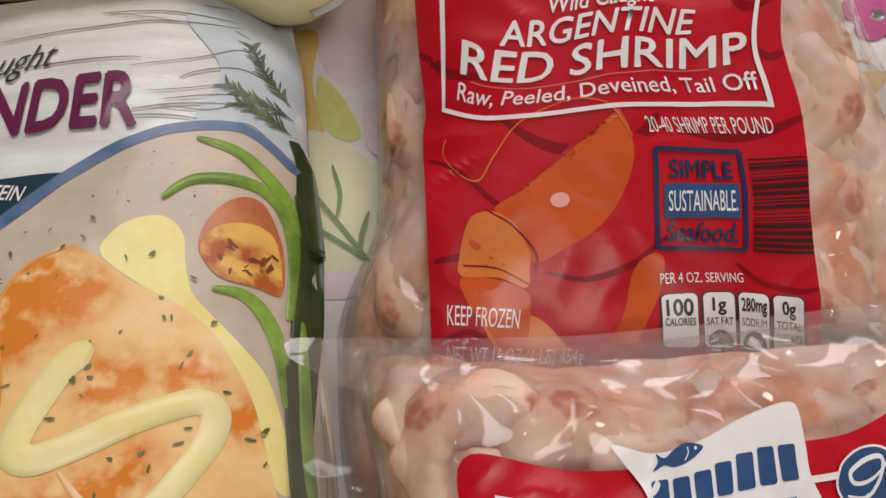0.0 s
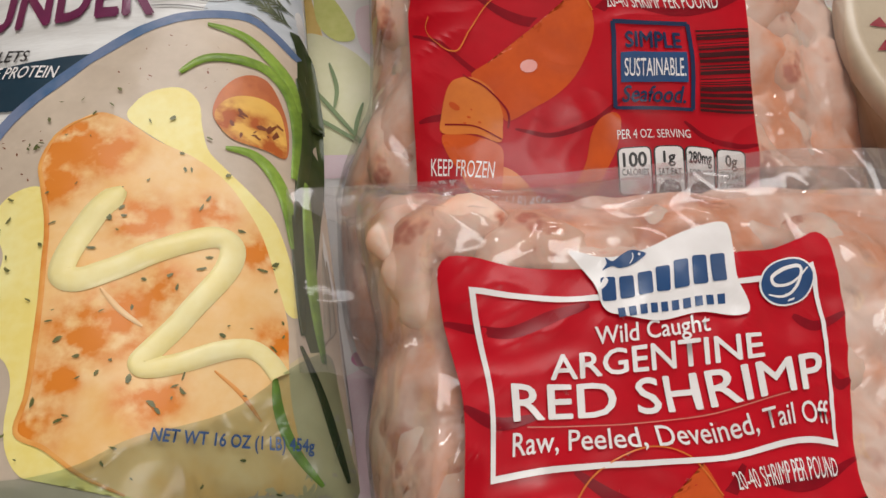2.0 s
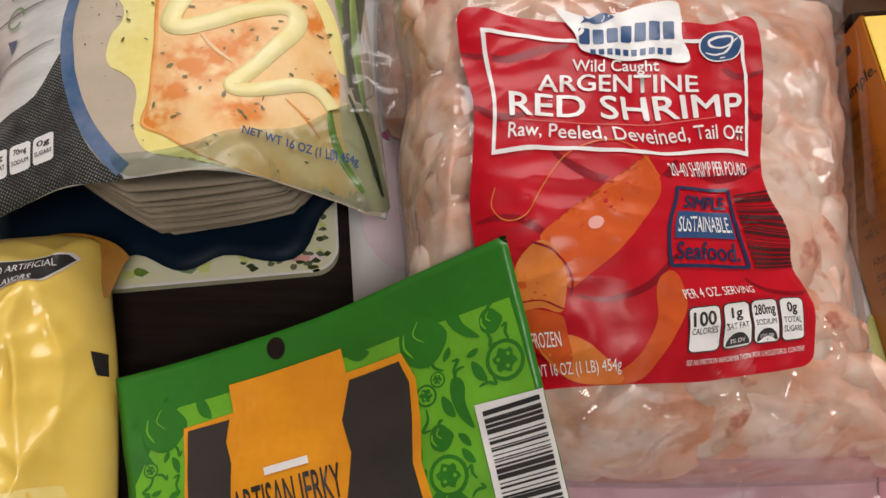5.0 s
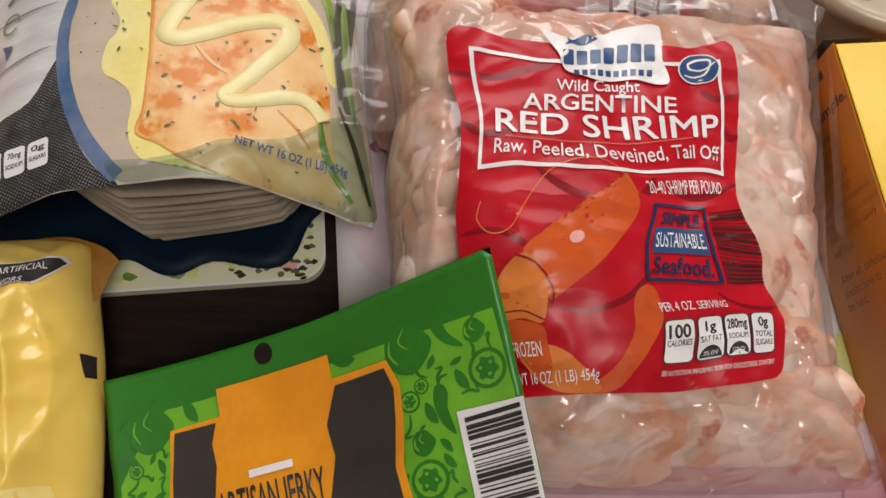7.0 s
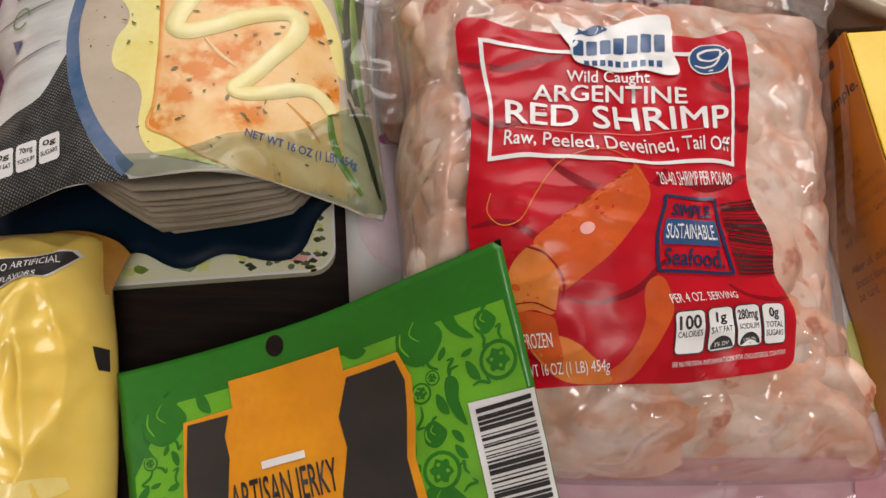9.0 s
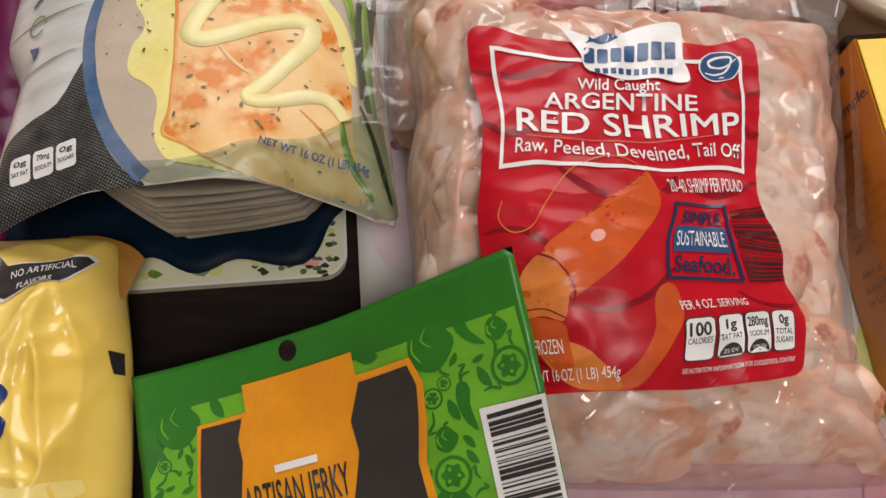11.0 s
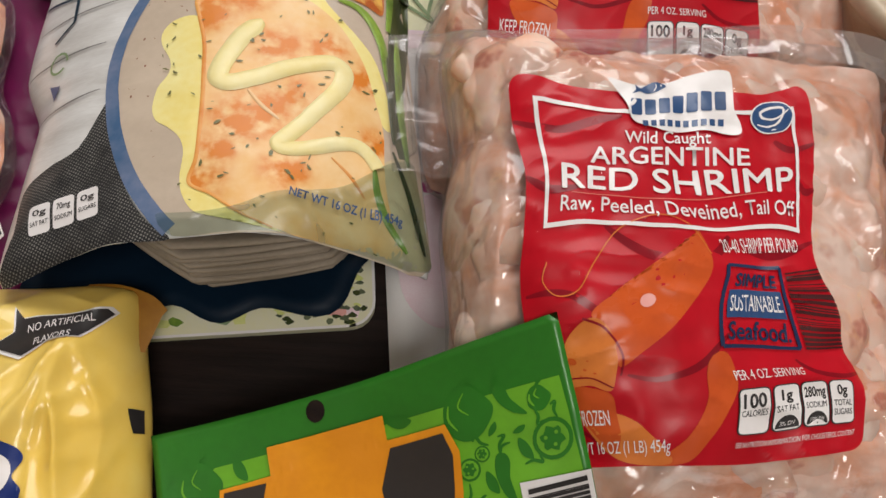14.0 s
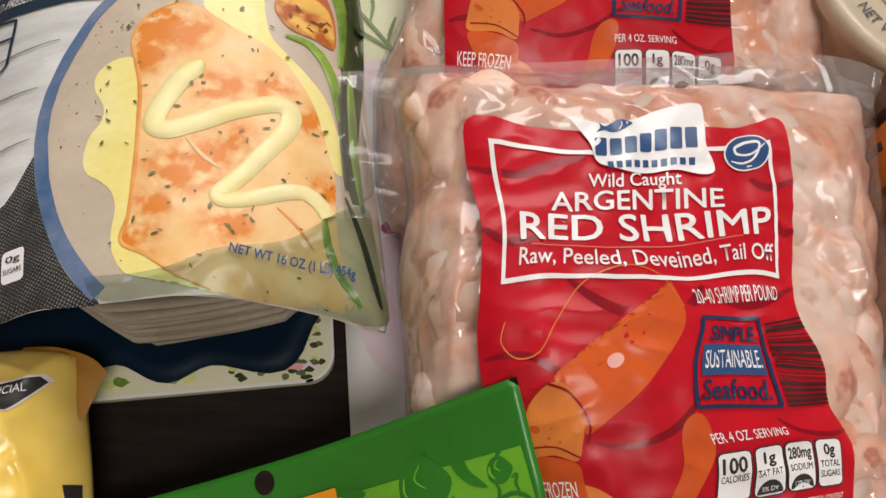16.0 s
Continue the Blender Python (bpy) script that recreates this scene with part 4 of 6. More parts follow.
    dec("words_line", words("RED SHRIMP", P, T, (17.5, 39.5, 126, 51.5), 0.014, arch=0.06), M_WHITE)
    dec("words_line", words("Raw, Peeled, Deveined, Tail Off", P, T, (17, 55, 127, 63), 0.008), M_WHITE)
    dec("rule", ribbon(smooth_line([(22, 53.5), (50, 54), (80, 53), (112, 51.5)], False, 6), 0.45, P, T), M_PINKLINE)
    dec("words_line", words("20-40 SHRIMP PER POUND", P, T, (82, 71.5, 128, 77), 0.0), M_WHITE)
    # square badge
    for a, b in (((82, 83), (114, 83)), ((82, 124), (114, 124)), ((82, 83), (82, 124)), ((114, 83), (114, 124))):
        dec("badge_line", ribbon(straight(a, b, 8), 1.8, P, T), M_BADGE)
    dec("badge_field", sheet(edge_walk(rect(84.5, 96, 112, 110.5), 5), P, T, 8), M_BLUE)
    dec("words_line", words("SIMPLE", P, T, (86.5, 87, 110, 94), 0.03), M_BADGE)
    dec("words_line", words("SUSTAINABLE.", P, T + 0.0003, (86, 99, 111, 107.5), 0.005), M_WHITE)
    dec("words_line", words("Seafood.", P, T, (85, 112.5, 111, 121), 0.02, 0.2), M_BADGE)
    # bar code in dark on red
    rb, v = random.Random(3), 86.0
    while v < 124:
        w = rb.choice((0.5, 0.8, 1.2, 1.7))
        dec("bar", ribbon(straight((117, v), (138.6, v), 6), w, P, T), M_BARRED)
        v += w + rb.choice((0.45, 0.7, 1.0))
    # nutrition tabs
    dec("words_line", words("PER 4 OZ. SERVING", P, T, (82, 135, 111.5, 139.5), 0.0), M_WHITE)
    for u0, u1, big, small, dv, bigger in ((82, 94.5, "100", "CALORIES", "", 1), (96.5, 107.5, "1g", "SAT FAT", "3% DV", 0), (109, 120, "280mg", "SODIUM", "12% DV", 1), (121.7, 132.5, "0g", "TOTAL", "SUGARS", 0)):
        mid = (u0 + u1) / 2
        out = rect(u0, 144, u1, 165.5, 2.2)
        dec("tab_rim", sheet(edge_walk(rect(u0 - 0.6, 143.4, u1 + 0.6, 166.1, 2.6), 3), P, T - 0.0003, 3), M_BLACK)
        dec("tab", sheet(edge_walk(out, 3), P, T, 3), M_WHITE)
        w = 4.6 if bigger else 2.3
        dec("words_line", words(big, P, T + 0.0003, (mid - w, 146.3, mid + w, 153), 0.03), M_BLACK)
        dec("words_line", words(small, P, T + 0.0003, (u0 + 0.9, 154, u1 - 0.9, 157), 0.01), M_BLACK)
        if dv == "SUGARS":
            dec("words_line", words(dv, P, T + 0.0003, (u0 + 0.9, 158.5, u1 - 0.9, 161.5), 0.01), M_BLACK)
        elif dv:
            dec("tab_foot", blob([(mid + (u1 - u0) * 0.43 * math.cos(q), 164.8 - 6.0 * math.sin(q)) for q in [math.pi * i / 12 for i in range(13)]], P, T + 0.0003, 3), M_BLACK)
            dec("words_line", words(dv, P, T + 0.0006, (mid - 3, 161.6, mid + 3, 163.6), 0.0), M_WHITE)
    dec("words_line", words("SEE NUTRITION INFORMATION FOR CHOLESTEROL CONTENT", P, T, (82, 169.5, 133, 172), 0.0), M_WHITE)
    dec("words_line", words("KEEP FROZEN", P, T, (6, 149.5, 31.5, 158), 0.0), M_WHITE)
    dec("words_line", words("NET WT 16 OZ (1 LB) 454g", P, T, (6, 166.5, 55, 175), 0.0), M_WHITE)
    # blue oval badge with a curved fish stroke
    oval = [(118 + 10.5 * math.cos(q), 12.5 + 7.4 * math.sin(q)) for q in [math.tau * i / 28 for i in range(28)]]
    dec("oval_rim", blob([(118 + (u - 118) * 1.07, 12.5 + (v - 12.5) * 1.08) for u, v in oval], P, T + 0.0002, 4), M_WHITE)
    dec("oval_badge", blob(oval, P, T + 0.0005, 4), M_BLUE)
    dec("oval_stroke", ribbon(smooth_line([(127, 10), (120, 13), (113, 13), (112, 10), (118, 8), (124, 9), (122, 14), (116, 17), (110, 15.5)], False, 6), 1.3, P, T + 0.0008, taper=True), M_WHITE)
    # white maker's panel
    panel = smooth_line([(41, -6), (52, -3), (66, -4), (82, -8.5), (96, -11), (98.5, -6), (99, 8), (102, 19), (98, 21.5), (84, 19), (70, 20), (58, 17), (51, 14), (48, 5)], True, 6)
    if patch is PATCH_A:
        panel_ob = part("maker_panel", sheet([(p.x, p.y) for p in panel], P, T + 0.0016, 4), M_WHITE, bag, "white panel with a navy fish mark")
        H = T + 0.0024
        part("fish_mark", sheet(smooth_line([(51.5, 1.7), (53.3, -0.6), (53.0, -2.7), (55.4, -1.3), (58.5, -3.1), (61.5, -4.2), (64.8, -3.7), (67.4, -2.4), (64.7, -0.4), (61.0, 1.0), (57.6, 1.3), (55.0, 0.5)], True, 4), P, H, 6), M_BLUE, panel_ob)
        part("fish_eye", blob([(64.8 + 0.5 * math.cos(q), -2.4 + 0.5 * math.sin(q)) for q in [math.tau * i / 8 for i in range(8)]], P, H + 0.0006, 1), M_WHITE, panel_ob)
        part("fish_gill", ribbon(smooth_line([(62.4, -3.1), (62.6, -1.6), (61.4, 0.2)], False, 5), 0.35, P, H + 0.0006), M_WHITE, panel_ob)
        for k in range(7):
            u0 = 50.5 + 6.6 * k
            top, bot = 4.0 - 0.55 * k + 0.8 * math.sin(k), 11.5 - 0.3 * k
            part("mark_bar", sheet(rect(u0, top, u0 + 5.2, bot, 0.8), P, H, 6), M_BLUE, panel_ob)
        for k in range(10):
            u0 = 55.5 + 4.0 * k
            part("small_mark", sheet(rect(u0, 14.2 - 0.05 * k, u0 + 2.6, 17.4 - 0.05 * k), P, H, 6), M_BLUE, panel_ob)
    return bag


shrimp_bag(BAG_B, PATCH_B, (0.09, 0.20, 0.003), "clear bag of frozen pink shrimp with red label on runner", 11)
bag_a = shrimp_bag(BAG_A, PATCH_A, (0.10, -0.03, 0.003), "clear bag of frozen shrimp with red label, overlapping another bag", 12)


def fin(pts, thick, z_of, n=10):
    """A loose fold of film between lines of points."""
    bm, rows = bmesh.new(), []
    for row in pts:
        line = smooth_line([Vector(p) for p in row], False, n)
        rows.append([bm.verts.new(p + Vector((0, 0, z_of(p)))) for p in line])
    for a, b in zip(rows, rows[1:]):
        for i in range(len(a) - 1):
            bm.faces.new((a[i], a[i + 1], b[i + 1], b[i]))
    return bm


wave = lambda p: 0.002 * noise.noise(p * 40)
part("flap", fin([[(-0.061, 0.092, 0.068), (-0.057, 0.06, 0.067), (-0.054, 0.035, 0.066), (-0.051, 0.014, 0.065)],
                  [(-0.050, 0.091, 0.074), (-0.046, 0.062, 0.066), (-0.042, 0.036, 0.070), (-0.040, 0.014, 0.066)],
                  [(-0.040, 0.090, 0.070), (-0.035, 0.064, 0.074), (-0.031, 0.036, 0.062), (-0.030, 0.012, 0.062)],
                  [(-0.028, 0.088, 0.074), (-0.020, 0.066, 0.078), (-0.018, 0.036, 0.072), (-0.018, 0.010, 0.070)]], 0, wave), M_FLAP, bag_a, "loose clear film corner")
def lift(p):
    """Keeps loose film just above the bag."""
    return max(0.0, BAG_A.z(p.x, p.y) + 0.0012 - p.z) + wave(p)


# The lowest rows are added to cover the shaded gap below the seam.
part("top_seam", fin([[(-0.061, 0.093, 0.070), (0.03, 0.086, 0.092), (0.09, 0.091, 0.092), (0.14, 0.098, 0.088), (0.19, 0.104, 0.079), (0.222, 0.102, 0.068)],
                      [(-0.058, 0.085, 0.074), (0.03, 0.079, 0.094), (0.09, 0.083, 0.096), (0.14, 0.089, 0.092), (0.19, 0.094, 0.082), (0.219, 0.094, 0.068)],
                      [(-0.040, 0.075, 0.076), (0.03, 0.071, 0.097), (0.09, 0.075, 0.1), (0.14, 0.081, 0.096), (0.185, 0.085, 0.084), (0.214, 0.086, 0.07)],
                      [(-0.026, 0.066, 0.080), (0.03, 0.063, 0.10), (0.09, 0.068, 0.1), (0.14, 0.074, 0.096), (0.185, 0.078, 0.084), (0.212, 0.079, 0.07)]], 0, lift), M_SEAM, bag_a, "clear sealed film edge")
part("bottom_seam", fin([[(0.05, -0.178, 0.006), (0.13, -0.176, 0.007), (0.20, -0.174, 0.006), (0.256, -0.165, 0.006)],
                         [(0.05, -0.168, 0.010), (0.13, -0.166, 0.012), (0.20, -0.163, 0.012), (0.25, -0.155, 0.009)],
                         [(0.05, -0.155, 0.03), (0.13, -0.153, 0.035), (0.20, -0.150, 0.03), (0.24, -0.143, 0.016)]], 0, wave), M_SEAMPINK, bag_a, "clear sealed film edge")
part("side_fold", fin([[(0.219, 0.096, 0.066), (0.226, 0.06, 0.058), (0.229, 0.02, 0.048), (0.227, -0.03, 0.04)],
                       [(0.212, 0.090, 0.08), (0.214, 0.06, 0.075), (0.213, 0.02, 0.066), (0.214, -0.03, 0.055)]], 0, wave), M_FLAP, bag_a, "clear film side fold")


# ---- pouch with a printed plate of food ----
BAG_C = Pillow((-0.155, 0.11), [(-0.075, 0.262, 0.03), (-0.062, 0.187, 0.033), (-0.055, 0.135, 0.035), (-0.047, 0.085, 0.038), (-0.0286, -0.0327, 0.0396), (-0.0477, -0.0327, 0.052), (-0.0696, -0.0341, 0.073), (-0.0832, -0.0368, 0.09), (-0.0955, -0.0382, 0.099), (-0.1132, -0.0382, 0.1), (-0.1419, -0.0409, 0.096), (-0.1637, -0.0423, 0.092), (-0.1787, -0.0437, 0.088), (-0.206, -0.0505, 0.076), (-0.236, -0.0587, 0.062), (-0.25, -0.01, 0.035), (-0.253, 0.041, 0.03), (-0.268, 0.072, 0.03), (-0.27, 0.113, 0.03), (-0.268, 0.2, 0.03), (-0.262, 0.27, 0.04), (-0.2, 0.275, 0.05), (-0.13, 0.29, 0.045)],
               (0.0829, 0.0739, -0.1095, -1.3198, 0.4888, -0.0508), 3.0, 0.6, (0.0012, 20.0), 20.0, 0.084, dent=(-0.205, -0.015, 0.035, 0.005))
pouch = thing("fish_fillet_pouch", (-0.155, 0.11, 0.084), "printed white and navy pouch showing a plated fillet, on paper plates", "food bag")
body_c = part("body", pillow_mesh(BAG_C, 160, 40), M_PLANK, pouch, "glossy pouch printed with white planks")
ON = lambda x, y, h: Vector((x, y, BAG_C.z(x, y) + 0.0004 + 0.6 * h))


def art(name, pts, material, layer, cut=0.006, n=8, dome=0.0):
    return part(name, sheet([tuple(p) for p in smooth_line(pts, True, n)], ON, layer, cut), material, body_c)


for a, b in (((-0.2095, 0.2448), (-0.096, 0.2545)), ((-0.2018, 0.2242), (-0.1344, 0.2249)), ((-0.1319, 0.1934), (-0.0902, 0.2022)), ((-0.1624, 0.2597), (-0.0992, 0.2582)), ((-0.262, 0.10), (-0.20, 0.104)), ((-0.262, 0.07), (-0.205, 0.075)), ((-0.248, 0.035), (-0.20, 0.043))):
    part("plank_gap", ribbon(straight(a, b, 16), 0.0011, ON, 0.0010, taper=True), M_CRACK, body_c)
for k, pts in enumerate(([(-0.1636, 0.2605), (-0.1297, 0.2524), (-0.1008, 0.2538)], [(-0.1378, 0.2189), (-0.1115, 0.2274), (-0.0962, 0.2365), (-0.0902, 0.2372)], [(-0.1156, 0.2129), (-0.1095, 0.2179), (-0.0917, 0.2246), (-0.0765, 0.2207)], [(-0.1281, 0.2043), (-0.1098, 0.2077), (-0.0925, 0.2149)], [(-0.1198, 0.1996), (-0.1064, 0.2028), (-0.0926, 0.2078)], [(-0.1165, 0.2672), (-0.1031, 0.2698)], [(-0.0992, 0.2519), (-0.0916, 0.2479)], [(-0.1201, 0.1953), (-0.1008, 0.1963), (-0.0846, 0.2062)], [(-0.1306, 0.19), (-0.1042, 0.1905)])):
    part("plank_crack", ribbon(smooth_line(pts, False, 6), 0.0006 + 0.0002 * (k % 3), ON, 0.0011, taper=True), M_CRACK, body_c)
art("grey_planks", [(-0.1221, 0.2598), (-0.1028, 0.291), (-0.0829, 0.2845), (-0.0746, 0.2597), (-0.0676, 0.223), (-0.0633, 0.1883), (-0.071, 0.1843), (-0.0847, 0.1938), (-0.1056, 0.188), (-0.0999, 0.2219)], M_PLANKBLUE, 0.0008, 0.008)
art("burlap", [(-0.192, 0.035), (-0.1836, 0.0062), (-0.1709, -0.0174), (-0.1581, -0.0328), (-0.1456, -0.0415), (-0.1624, -0.0429), (-0.1772, -0.0437), (-0.2053, -0.0515), (-0.2315, -0.0597), (-0.2277, -0.0358), (-0.2333, -0.0109), (-0.2211, 0.0008), (-0.2028, 0.0084)], M_BURLAP, 0.0013, 0.004, n=4)
art("navy_band", [(-0.1475, 0.159), (-0.1599, 0.1453), (-0.1723, 0.1292), (-0.199, 0.1311), (-0.2235, 0.1327), (-0.2543, 0.1364), (-0.2813, 0.14), (-0.2871, 0.1616), (-0.2703, 0.1688), (-0.2401, 0.1579), (-0.2153, 0.1565), (-0.1948, 0.157), (-0.1731, 0.1584)], M_NAVY, 0.0009)
rim = [(-0.1465, -0.0375), (-0.1545, -0.0302), (-0.1687, -0.0136), (-0.1808, 0.007), (-0.1887, 0.0277), (-0.1943, 0.0534), (-0.194, 0.0776), (-0.1885, 0.1007), (-0.179, 0.1237), (-0.1597, 0.1471), (-0.1471, 0.1602), (-0.1337, 0.171), (-0.1196, 0.1795), (-0.1052, 0.1856), (-0.0928, 0.1891), (-0.0842, 0.1895), (-0.0753, 0.1853), (-0.0674, 0.1795), (-0.0645, 0.178)]
art("plate", [(-0.1425, -0.0405)] + rim + [(-0.059, 0.16), (-0.0545, 0.13), (-0.0465, 0.085), (-0.037, 0.02), (-0.0296, -0.032), (-0.0522, -0.0345), (-0.0691, -0.0352), (-0.0819, -0.0372), (-0.0949, -0.0375), (-0.1195, -0.0391)], M_PLATE, 0.0014, 0.005, 4)
part("plate_rim", ribbon(smooth_line(rim, False, 8), [0.0078 - 0.0036 * k / (8 * len(rim)) for k in range(8 * len(rim) - 7)], ON, 0.0019, across=4), M_RIM, body_c)
dark = smooth_line([(-0.0679, 0.1948), (-0.0628, 0.1833), (-0.0592, 0.1604), (-0.0566, 0.1407), (-0.0575, 0.1402), (-0.055, 0.1093), (-0.0533, 0.0742), (-0.0509, 0.0435), (-0.0437, 0.0175)], False, 8)
part("dark_leaves", ribbon(dark, [0.004 + 0.007 * math.sin(math.pi * k / (len(dark) - 1)) for k in range(len(dark))], ON, 0.0018, across=4), M_DKGREEN, body_c)
for a, b, c in (((-0.0903, 0.2433), (-0.0821, 0.2264), (-0.0708, 0.2136)), ((-0.0961, 0.2127), (-0.0844, 0.2085), (-0.069, 0.2063)), ((-0.0904, 0.2038), (-0.0791, 0.2012), (-0.0691, 0.197))):
    line = smooth_line([a, b, c], False, 10)
    part("rosemary_stem", ribbon(line, 0.0013, ON, 0.0021, taper=True), M_ROSEMARY, body_c)
    for k in range(1, 19):
        p = line[k]
        d = (line[k + 1] - line[k - 1]).normalized()
        for sgn in (-1, 1):
            q = p + Matrix.Rotation(sgn * (2.5 + 0.25 * math.sin(5 * k)), 2) @ d * (0.0058 + 0.0012 * math.sin(3 * k + sgn))
            part("needle", ribbon(straight(p, q, 3), 0.0009, ON, 0.0022, taper=True), M_ROSEMARY, body_c)
art("butter_pool", [(-0.1556, 0.0863), (-0.1665, 0.0848), (-0.1725, 0.0772), (-0.1715, 0.0681), (-0.165, 0.0577), (-0.1641, 0.049), (-0.1679, 0.0393), (-0.168, 0.0285), (-0.1643, 0.0206), (-0.1573, 0.0163), (-0.1505, 0.0106), (-0.147, 0.0021), (-0.1466, -0.0098), (-0.1439, -0.019), (-0.1385, -0.0267), (-0.1324, -0.0294), (-0.1219, -0.0274), (-0.1127, -0.0304), (-0.095, -0.037), (-0.1134, -0.0271), (-0.1302, -0.0186), (-0.1376, -0.0096), (-0.14, 0.0172), (-0.1433, 0.0494), (-0.1483, 0.0726)], M_BUTTER, 0.0019)
art("mash", [(-0.1266, 0.1202), (-0.1258, 0.1306), (-0.1177, 0.1378), (-0.1075, 0.1393), (-0.1001, 0.1324), (-0.0974, 0.1209), (-0.0933, 0.1083), (-0.0862, 0.1007), (-0.0739, 0.0891), (-0.0642, 0.0775), (-0.0563, 0.0561), (-0.0525, 0.0396), (-0.0585, 0.0399), (-0.0694, 0.0686), (-0.0853, 0.0927), (-0.1027, 0.104)], M_BUTTER, 0.0017)
fil = [(-0.1587, 0.0975), (-0.157, 0.109), (-0.1514, 0.1181), (-0.1406, 0.1244), (-0.1279, 0.12), (-0.1135, 0.1101), (-0.0976, 0.103), (-0.0854, 0.0943), (-0.0756, 0.0819), (-0.0683, 0.0691), (-0.0618, 0.0504), (-0.0569, 0.0348), (-0.0551, 0.0185), (-0.0531, 0.0029), (-0.0489, -0.0137), (-0.0431, -0.0283), (-0.0524, -0.0329), (-0.0692, -0.034), (-0.0838, -0.0368), (-0.0941, -0.0364), (-0.115, -0.0294), (-0.13, -0.0198), (-0.1423, -0.0139), (-0.1408, -0.0002), (-0.1423, 0.0172), (-0.1435, 0.0355), (-0.1476, 0.0578), (-0.1507, 0.0756), (-0.156, 0.0879)]
part("fillet", sheet([tuple(p) for p in smooth_line(fil, True, 6)], ON, 0.0024, 0.006), M_FILLET, body_c)
part("browned_edge", ribbon(smooth_line([(-0.1404, 0.1237), (-0.1514, 0.1181), (-0.157, 0.109), (-0.1587, 0.0975), (-0.1551, 0.0863), (-0.1494, 0.0695), (-0.1464, 0.0521), (-0.1434, 0.0328), (-0.1418, 0.0172), (-0.1403, -0.0002), (-0.1415, -0.0134), (-0.1301, -0.0191), (-0.1153, -0.0283), (-0.0993, -0.0352)], False, 6), 0.0022, ON, 0.0027, 0.0002, 3, True), M_FILLETRIM, body_c)
part("crease", ribbon(smooth_line([(-0.1228, 0.0409), (-0.1145, 0.0324), (-0.1059, 0.0263)], False, 8), 0.0022, ON, 0.0028, 0.0006, 4, True), M_CREAM, body_c)
part("crease", ribbon(smooth_line([(-0.0798, 0.0112), (-0.0701, 0.003), (-0.0626, -0.0065)], False, 8), 0.0016, ON, 0.0028, 0.0004, 4, True), M_BROWN, body_c)
sq = smooth_line([(-0.122, 0.0848), (-0.1292, 0.0766), (-0.1345, 0.0657), (-0.1382, 0.0538), (-0.138, 0.0467), (-0.1315, 0.0443), (-0.1208, 0.0488), (-0.1079, 0.056), (-0.0948, 0.0627), (-0.0846, 0.0663), (-0.0788, 0.0627), (-0.0796, 0.0529), (-0.0852, 0.0414), (-0.0939, 0.0279), (-0.1013, 0.0174), (-0.104, 0.0123), (-0.1012, 0.0103), (-0.092, 0.0127), (-0.0804, 0.0179), (-0.0694, 0.0208), (-0.0623, 0.0175), (-0.0572, 0.011)], False, 6)
wid = [0.0112 * (1 - 0.35 * k / (len(sq) - 1)) * min(1, 0.35 + k * 0.2) for k in range(len(sq))]
part("sauce_line", ribbon(sq, wid, ON, 0.0029, 0.0026, 8), M_SAUCE, body_c)
art("potato_skin", [(-0.0934, 0.1258), (-0.0931, 0.1385), (-0.0878, 0.1494), (-0.0805, 0.1551), (-0.0737, 0.1531), (-0.0673, 0.1406), (-0.0643, 0.1275), (-0.0642, 0.1141), (-0.0714, 0.1147), (-0.0843, 0.117)], M_POTATOSKIN, 0.0024)
art("potato_cut", [(-0.093, 0.1266), (-0.0902, 0.136), (-0.0831, 0.1413), (-0.074, 0.1423), (-0.0677, 0.1363), (-0.0643, 0.1152), (-0.0727, 0.1147), (-0.0855, 0.1165)], M_POTATO, 0.0027)
rng = random.Random(21)
tagged(part("char_marks", scatter_marks([(rng.uniform(-0.086, -0.068), rng.uniform(0.119, 0.134)) for _ in range(16)], 0.0018, ON, 0.0030, rng), M_CHAR, body_c), kind="stuff")
for pts, w, m in (([(-0.1099, 0.1478), (-0.1007, 0.1578), (-0.0865, 0.1618), (-0.0744, 0.1606), (-0.0654, 0.1504), (-0.0612, 0.1306), (-0.0602, 0.1042)], 0.006, M_BEAN), ([(-0.0866, 0.1108), (-0.076, 0.1103), (-0.0677, 0.1026), (-0.0615, 0.089), (-0.0573, 0.0683)], 0.0055, M_BEAN), ([(-0.1021, 0.1792), (-0.0869, 0.1769), (-0.0755, 0.1692), (-0.0664, 0.1594), (-0.0611, 0.1451)], 0.006, M_BEAN), ([(-0.064, 0.165), (-0.0587, 0.1424), (-0.0572, 0.1107), (-0.0578, 0.0812)], 0.0045, M_DKGREEN),
                  ([(-0.056, 0.105), (-0.053, 0.08), (-0.049, 0.05), (-0.043, 0.02)], 0.004, M_BEAN), ([(-0.059, 0.085), (-0.055, 0.06), (-0.051, 0.03)], 0.004, M_DKGREEN)):
    part("green_bean", ribbon(smooth_line(pts, False, 8), w, ON, 0.0026, 0.0014, 5, True), m, body_c)
art("olive_shade", [(-0.0543, 0.0174), (-0.0417, 0.023), (-0.0328, -0.0106), (-0.0297, -0.0325), (-0.0524, -0.0334), (-0.0634, -0.0275), (-0.0588, -0.0128), (-0.056, 0.0021)], M_OLIVE, 0.0021, 0.006, n=4)
